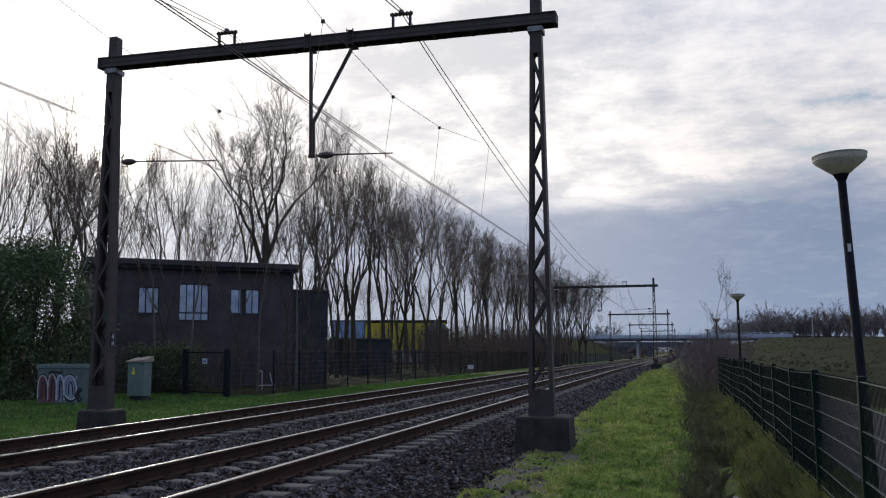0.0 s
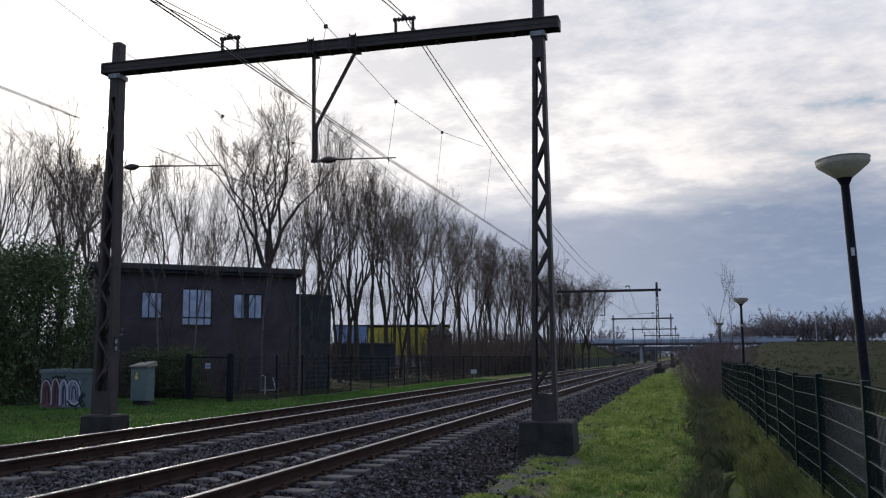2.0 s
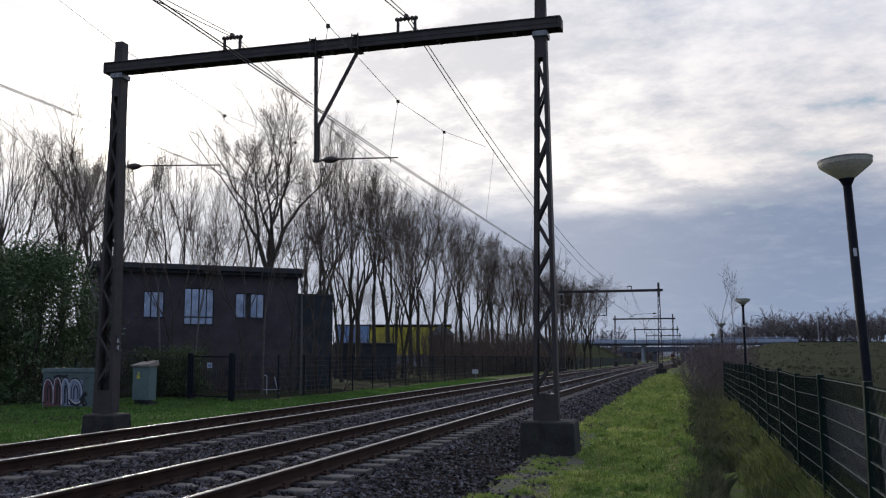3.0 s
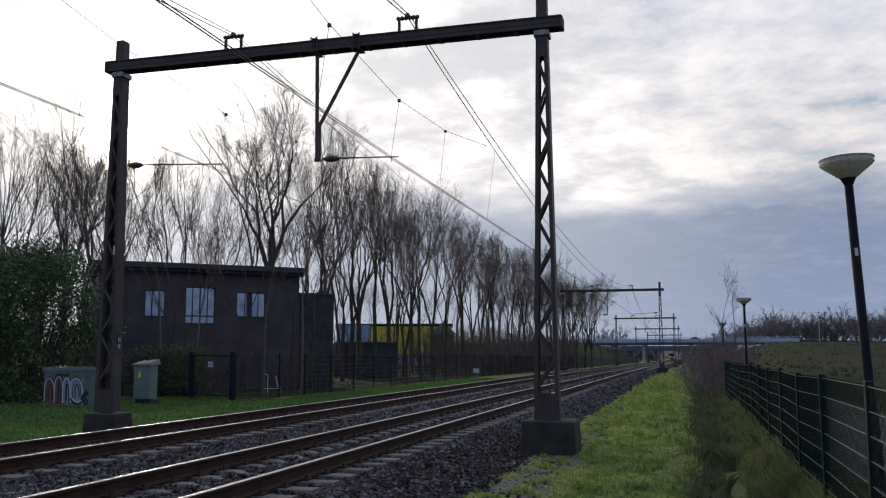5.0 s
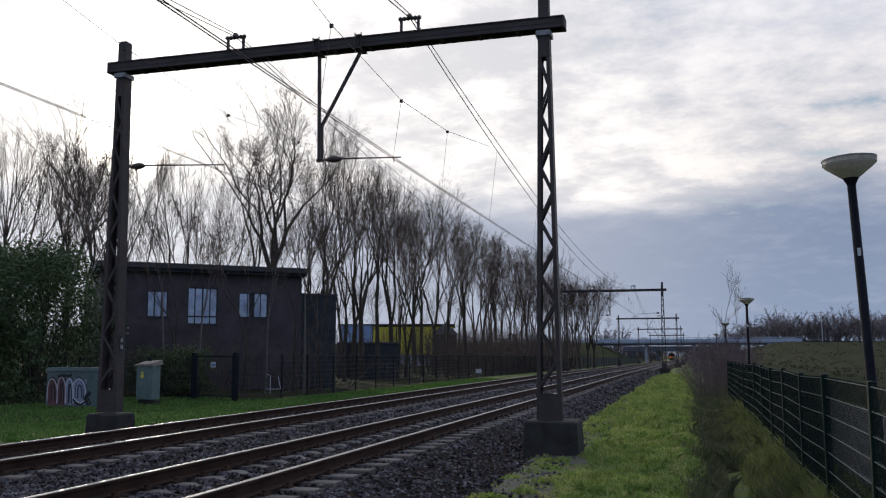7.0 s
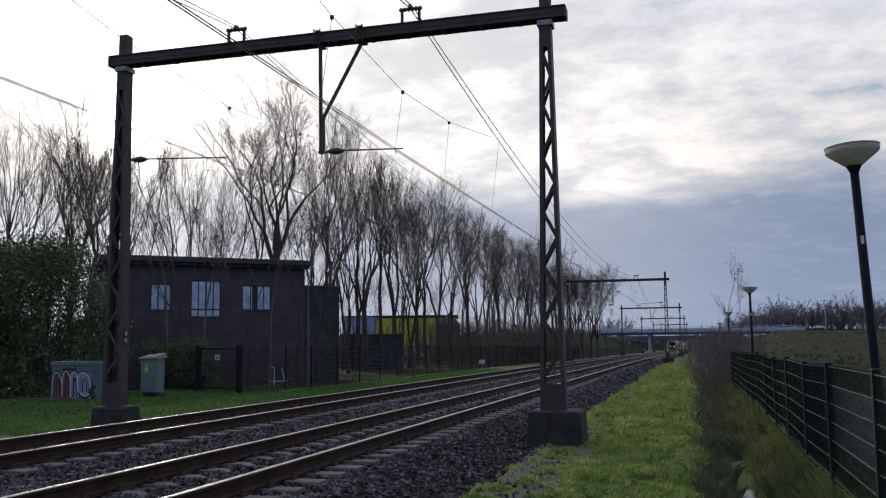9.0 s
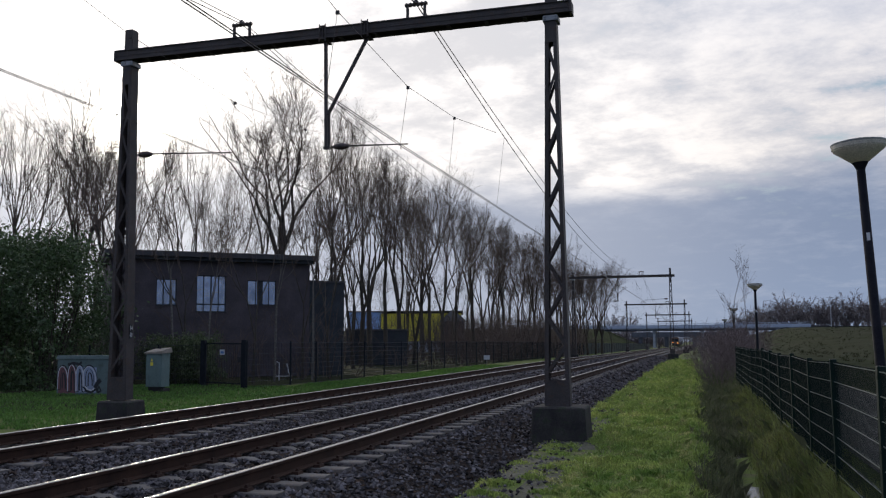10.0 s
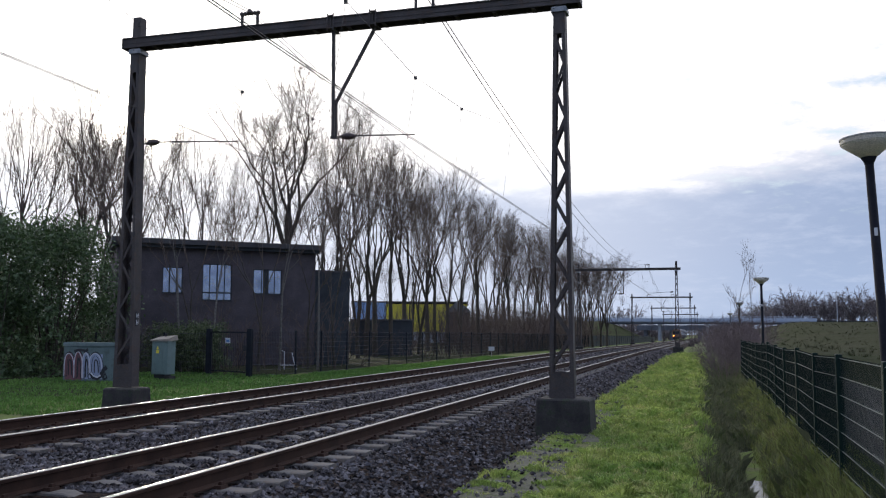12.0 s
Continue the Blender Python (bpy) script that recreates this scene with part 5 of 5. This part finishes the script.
def build_treelines():
    """Distant bare woods: many small crowns of twigs in one mesh."""
    def line(name, label, places, seed):
        rng = random.Random(seed)
        stock = []
        for k in range(5):
            m = Mesh()
            m.tube([(0, 0, -0.5), (0, 0, 4)], [0.22, 0.15], 4, False)
            for i in range(8):
                a = i * 2.4 + rng.random()
                grow(rng, m, m, Vector((0, 0, rng.uniform(0.1, 4.5))), Vector((math.cos(a) * 0.75, math.sin(a) * 0.75, 1)), rng.uniform(5.0, 8.5), 0.13, 2, 0.5, 0.5, 0.055)
            stock.append((np.array(m.v), m.f))
        out = Mesh()
        for x, y, s in places:
            v, f = stock[rng.randrange(5)]
            a = rng.uniform(0, 6.28)
            c, q = math.cos(a), math.sin(a)
            w = np.stack([v[:, 0] * c - v[:, 1] * q, v[:, 0] * q + v[:, 1] * c, v[:, 2]], -1) * s + (x, y, ground_level(x, y) - 0.3)
            out.add(w.tolist(), f)
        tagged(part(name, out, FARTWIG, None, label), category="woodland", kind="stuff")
    rng = random.Random(12)
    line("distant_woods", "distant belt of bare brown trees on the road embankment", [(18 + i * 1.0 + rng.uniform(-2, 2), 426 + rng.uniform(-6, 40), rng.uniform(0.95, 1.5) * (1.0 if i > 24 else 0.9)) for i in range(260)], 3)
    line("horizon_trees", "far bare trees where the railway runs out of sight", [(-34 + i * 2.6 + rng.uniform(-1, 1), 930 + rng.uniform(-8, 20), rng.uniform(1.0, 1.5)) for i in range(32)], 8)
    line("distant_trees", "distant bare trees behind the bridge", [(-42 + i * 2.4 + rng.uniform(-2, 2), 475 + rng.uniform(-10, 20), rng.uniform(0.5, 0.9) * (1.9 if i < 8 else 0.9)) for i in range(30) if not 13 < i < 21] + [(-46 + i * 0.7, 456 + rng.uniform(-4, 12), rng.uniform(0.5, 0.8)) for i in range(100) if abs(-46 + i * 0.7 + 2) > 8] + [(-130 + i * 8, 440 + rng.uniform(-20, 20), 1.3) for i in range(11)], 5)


build_treelines()


# ---------------------------------------------------------------- grass
def blades(name, label, material, n, place, tall, lean, wide, seed):
    rng = np.random.default_rng(seed)
    x, y, h = place(rng, n)
    n = len(x)
    z = np.array([ground_level(a, b) for a, b in zip(x, y)])
    a = rng.uniform(0, 6.28, n)
    s = h * rng.uniform(0.6, 1.3, n)
    b = rng.uniform(0, 6.28, n)
    w = wide * rng.uniform(0.7, 1.4, n) * (1 + y / 30)
    foot = np.stack([x, y, z - 0.02], -1)
    side = np.stack([np.cos(a), np.sin(a), 0 * a], -1) * w[:, None]
    out = np.stack([np.cos(b), np.sin(b), 0 * b], -1) * (s * lean * rng.random(n))[:, None]
    mid = foot + out * 0.35 + np.stack([0 * s, 0 * s, s * 0.6], -1)
    tip = foot + out + np.stack([0 * s, 0 * s, s * (1 - 0.25 * lean)], -1)
    v = np.stack([foot - side, foot + side, mid + side * 0.7, tip, mid - side * 0.7], 1).reshape(-1, 3)
    m = Mesh()
    m.v, m.f = v.tolist(), (np.arange(n)[:, None] * 5 + np.arange(5)).tolist()
    tagged(part(name, m, material, None, label), category="grass", kind="stuff")


def clumps(x, y, f=1.0):
    return np.array([noise.noise((a * f, b * f, 9.0)) for a, b in zip(x, y)])


def verge(rng, n):
    y = 9 + 75 * rng.random(n) ** 2.0
    x = rng.uniform(2.35, 6.0, n)
    x = np.where((x > 5.5 + 0.4 * rng.random(n)), x - 1.2, x)
    c = clumps(x, y, 2.3) + 0.4 * clumps(x, y, 0.7)
    edge = 2.62 + 0.5 * clumps(x * 0 + 1, y, 0.9) + 0.25 * clumps(x * 0 + 3, y, 3.0)
    keep = (x > edge) | (rng.random(n) < 0.12)
    keep &= rng.random(n) < 0.62 + 0.8 * c
    bare = 3.75 + 0.45 * clumps(x * 0 + 5, y, 0.8) - 0.06 * np.maximum(y - 13, 0)
    keep &= (x > bare) | (y > 20) | (rng.random(n) < 0.16 + 1.6 * np.maximum(c - 0.02, 0))
    h = 0.055 * (1 + 4.2 * np.maximum(c - 0.02, 0)) * (1 + y / 90) * np.where((x < bare) & (y < 20), 0.5, 1.0)
    return x[keep], y[keep], h[keep]


def tufts(rng, n):
    k = 260
    cy = 9.5 + 40 * rng.random(k) ** 1.6
    cx = np.where(cy < 18, rng.uniform(3.7, 5.6, k), rng.uniform(2.7, 5.6, k))
    pick = rng.integers(0, k, n)
    return cx[pick] + rng.normal(0, 0.07, n), cy[pick] + rng.normal(0, 0.09, n), rng.uniform(0.08, 0.20, k)[pick]


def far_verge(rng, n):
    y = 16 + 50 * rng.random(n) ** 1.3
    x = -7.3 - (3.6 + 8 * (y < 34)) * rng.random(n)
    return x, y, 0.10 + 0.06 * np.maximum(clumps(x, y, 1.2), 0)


def ditch(rng, n):
    y = 8.5 + 62 * rng.random(n) ** 1.8
    x = 6.2 + rng.normal(0, 0.50, n)
    c = clumps(x, y, 1.3) + 0.5 * clumps(x, y, 4.0)
    keep = (x > 5.62 + 0.35 * clumps(x * 0 + 2, y, 0.7) + 0.3 * clumps(x, y, 3.0) - 0.25 * rng.random(n)) & (x < 7.4) & ~((np.abs(x - 6.25) < 0.2) & (y < 19)) & (rng.random(n) < 0.75 + 0.5 * c)
    x, y, c = x[keep], y[keep], c[keep]
    return x, y, np.minimum(0.22 + 0.36 * np.maximum(c, 0), 0.42) * rng.uniform(0.7, 1.2, len(x))


def bank(rng, n):
    k = 520
    cy = 8 + 26 * rng.random(k) ** 1.5
    cx = rng.uniform(6.5, 7.3, k)
    tall = rng.uniform(0.14, 0.38, k)
    pick = rng.integers(0, k, n)
    return cx[pick] + rng.normal(0, 0.11, n), cy[pick] + rng.normal(0, 0.16, n), tall[pick] * rng.uniform(0.5, 1.2, n)


def blades_all():
    blades("verge_grass", "short bright green grass with uneven tufts beside the ballast", GRASS, 230000, verge, 1, 0.9, 0.005, 1)
    blades("grass_tufts", "taller rough tufts in the green verge", GRASS, 26000, tufts, 1, 1.2, 0.005, 6)
    blades("far_verge_grass", "green grass verge beyond the far track", SHADEDGRASS, 60000, far_verge, 1, 0.8, 0.010, 2)
    blades("ditch_grass", "tall dry matted grass and reeds in the ditch", DRY, 110000, ditch, 1, 0.75, 0.0035, 3)
    blades("bank_grass", "yellow-green and brown grass tufts at the foot of the fence", BANKGRASS, 90000, bank, 1, 0.7, 0.0034, 4)


blades_all()


def build_field_scrub():
    rng = random.Random(8)
    m = Mesh()
    for i in range(4200):
        x, y = 16 + 150 * rng.random() ** 1.2, 60 + 300 * rng.random()
        if x < 16 + 0.02 * y:
            continue
        z, s = ground_level(x, y), rng.uniform(0.15, 0.5)
        for k in range(6):
            a, r = rng.uniform(0, 6.28), rng.random() * s
            p = Vector((x + r * math.cos(a), y + r * math.sin(a), z - 0.1))
            m.tube([p, p + Vector((rng.gauss(0, 0.3) * s, rng.gauss(0, 0.3) * s, s * rng.uniform(0.5, 1.1)))], [0.10 * s, 0.02], 3, False)
    tagged(part("field_scrub", m, SCRUB, None, "rough dry scrub on the embankment slope"), category="scrub", kind="stuff")
    mast = thing("road_light_mast", "tall pale grey road light mast on the embankment", "street lamp", pose(55.0, 372, ground_level(55, 372)))
    part("pole", Mesh().tube([(0, 0, -0.5), (0, 0, 12.0)], [0.18, 0.10], 8), DECK, mast)
    part("arm", Mesh().tube([(-1.6, 0, 12.1), (0, 0, 12.0), (1.2, 0, 12.1)], 0.10, 6), DECK, mast)


build_field_scrub()


# ---------------------------------------------------------------- the train
def build_train():
    train = thing("train", "dark train with two lit orange headlights on the far track", "train")
    TY = mat("train_front", (0.10, 0.05, 0.025), (0.14, 0.07, 0.03), 0.8, 0.4, bump=0)
    TB = mat("train_blue", (0.02, 0.03, 0.08), (0.03, 0.045, 0.11), 0.8, 0.4, bump=0)
    TG = mat("train_roof", (0.30, 0.31, 0.33), (0.40, 0.41, 0.43), 0.8, 0.5, bump=0)
    GLOW = plain("headlight_glow", (1.0, 0.28, 0.05), 0.3, 0, 5.0)
    GLASS = plain("dark_train_glass", (0.02, 0.025, 0.03), 0.08)
    def coach(y0, length, front):
        c = new("coach")
        c.parent, c.location = train, (0, y0, 0)
        body = Mesh()
        prof = [(-1.38, 0.95), (-1.45, 1.3), (-1.45, 2.9), (-1.30, 3.5), (-0.85, 3.9), (0.85, 3.9), (1.30, 3.5), (1.45, 2.9), (1.45, 1.3), (1.38, 0.95)]
        n = len(prof)
        ys = [(0.0, 0.88), (0.35, 1.0), (length, 1.0)] if front else [(0, 1.0), (length, 1.0)]
        for y, k in ys:
            body.v += [(a * k, y + (0.0 if not front or y > 0 else max(0, b - 2.2) * 0.35), b) for a, b in prof]
        for j in range(len(ys) - 1):
            body.f += [(j * n + i, j * n + (i + 1) % n, j * n + n + (i + 1) % n, j * n + n + i) for i in range(n)]
        body.f += [tuple(range(n))[::-1], tuple(range(len(body.v) - n, len(body.v)))]
        part("body", body, TY if front else TB, c)
        part("roof", Mesh().box(-0.86, 0.86, 0.8, length - 0.3, 3.9, 4.05, None, 0.06), TG, c)
        part("underframe", Mesh().box(-1.2, 1.2, 0.3, length - 0.3, 0.45, 0.95), BLACKP, c)
        for s in (-1, 1):
            part("window_band", Mesh().box(s * 1.455 - 0.012, s * 1.455 + 0.012, 1.5, length - 1, 2.0, 2.8), GLASS, c)
            for yy in (3.0, 5.4, length - 5.4, length - 3.0):
                part("wheel", Mesh().tube([(s * 0.70, yy, 0.46), (s * 0.83, yy, 0.46)], 0.46, 12), RUST, c)
        if front:
            part("windscreen", Mesh().box(-1.15, 1.15, -0.02, 0.35, 2.25, 3.15), GLASS, c)
            part("nose_band", Mesh().box(-1.26, 1.26, -0.03, 0.3, 0.95, 1.18), BLACKP, c)
            for s in (-1, 1):
                part("headlight", Mesh().lathe([(0.16, 0), (0.16, 0.05), (0.05, 0.06)], 14), GLOW, c).matrix_basis = pose(s * 0.92, -0.03, 1.60, 90)
            for s in (-1, 1):
                part("buffer", Mesh().tube([(s * 0.87, 0.1, 1.05), (s * 0.87, -0.5, 1.05), (s * 0.87, -0.52, 1.05)], [0.10, 0.10, 0.22], 10), BLACKP, c)
    coach(0, 18, True)
    for k in range(3):
        coach(18.8 + k * 26.4, 25.6, False)
    return train


train = build_train()


def build_car(paint, label):
    car = thing("car", label, "car", group="cars on the road bridge")
    side = [(-2.15, 0.35), (-2.2, 0.75), (-1.95, 0.88), (-1.35, 0.95), (-0.65, 1.38), (0.75, 1.42), (1.45, 1.02), (2.05, 0.92), (2.15, 0.6), (2.1, 0.35)]
    body, n = Mesh(), 10
    for y, k in ((-0.86, 0.94), (-0.70, 1.0), (0.70, 1.0), (0.86, 0.94)):
        body.v += [(x, y * (0.84 if z > 1.0 else 1.0), 0.35 + (z - 0.35) * k) for x, z in side]
    body.f = [(j * n + i, j * n + (i + 1) % n, j * n + n + (i + 1) % n, j * n + n + i) for j in range(3) for i in range(n)] + [tuple(range(n))[::-1], tuple(range(30, 40))]
    part("body", body, paint, car)
    for s in (-1, 1):
        part("side_window", Mesh().box(-0.95, 1.15, s * 0.755 - 0.03, s * 0.755 + 0.03, 1.02, 1.30, None, 0.01), BLACKP, car)
        for x in (-1.35, 1.35):
            part("wheel", Mesh().tube([(x, s * 0.70, 0.32), (x, s * 0.86, 0.32)], 0.32, 14), BLACKP, car)
    return car


CAR_PAINT = [plain("silver_paint", (0.55, 0.57, 0.60), 0.3, 0.3), plain("dark_car_paint", (0.03, 0.03, 0.035), 0.3), plain("white_car_paint", (0.7, 0.7, 0.7), 0.3)]
silver_car = build_car(CAR_PAINT[0], "silver car driving along the embankment road")
dark_car = build_car(CAR_PAINT[1], "dark car driving along the embankment road")
white_car = build_car(CAR_PAINT[2], "white car driving along the embankment road")


# ---------------------------------------------------------------- what moves
def motions():
    rows = []
    for k in range(25):
        t = k * 0.5
        y = 318.0 + 27.0 * (12.0 - t)
        rows.append((t, pose(FAR + bend(y), y, rail_level(y))))
    walk(train, rows)
    for car, x, speed, y in ((silver_car, 24.7, 27.2, 380.0), (dark_car, 158.3, -30.0, 386.0), (white_car, -248.9, 33.6, 380.0)):
        rows = []
        for k in range(25):
            t = k * 0.5
            at = x + speed * t
            rows.append((t, pose(at, y, (7.2 - 0.84 * min(max((at - 44) / 40.0, 0.0), 1.0) if at > -52 else ground_level(at, y)) + 0.005, 0, 0, 0 if speed > 0 else 180)))
        walk(car, rows)


motions()
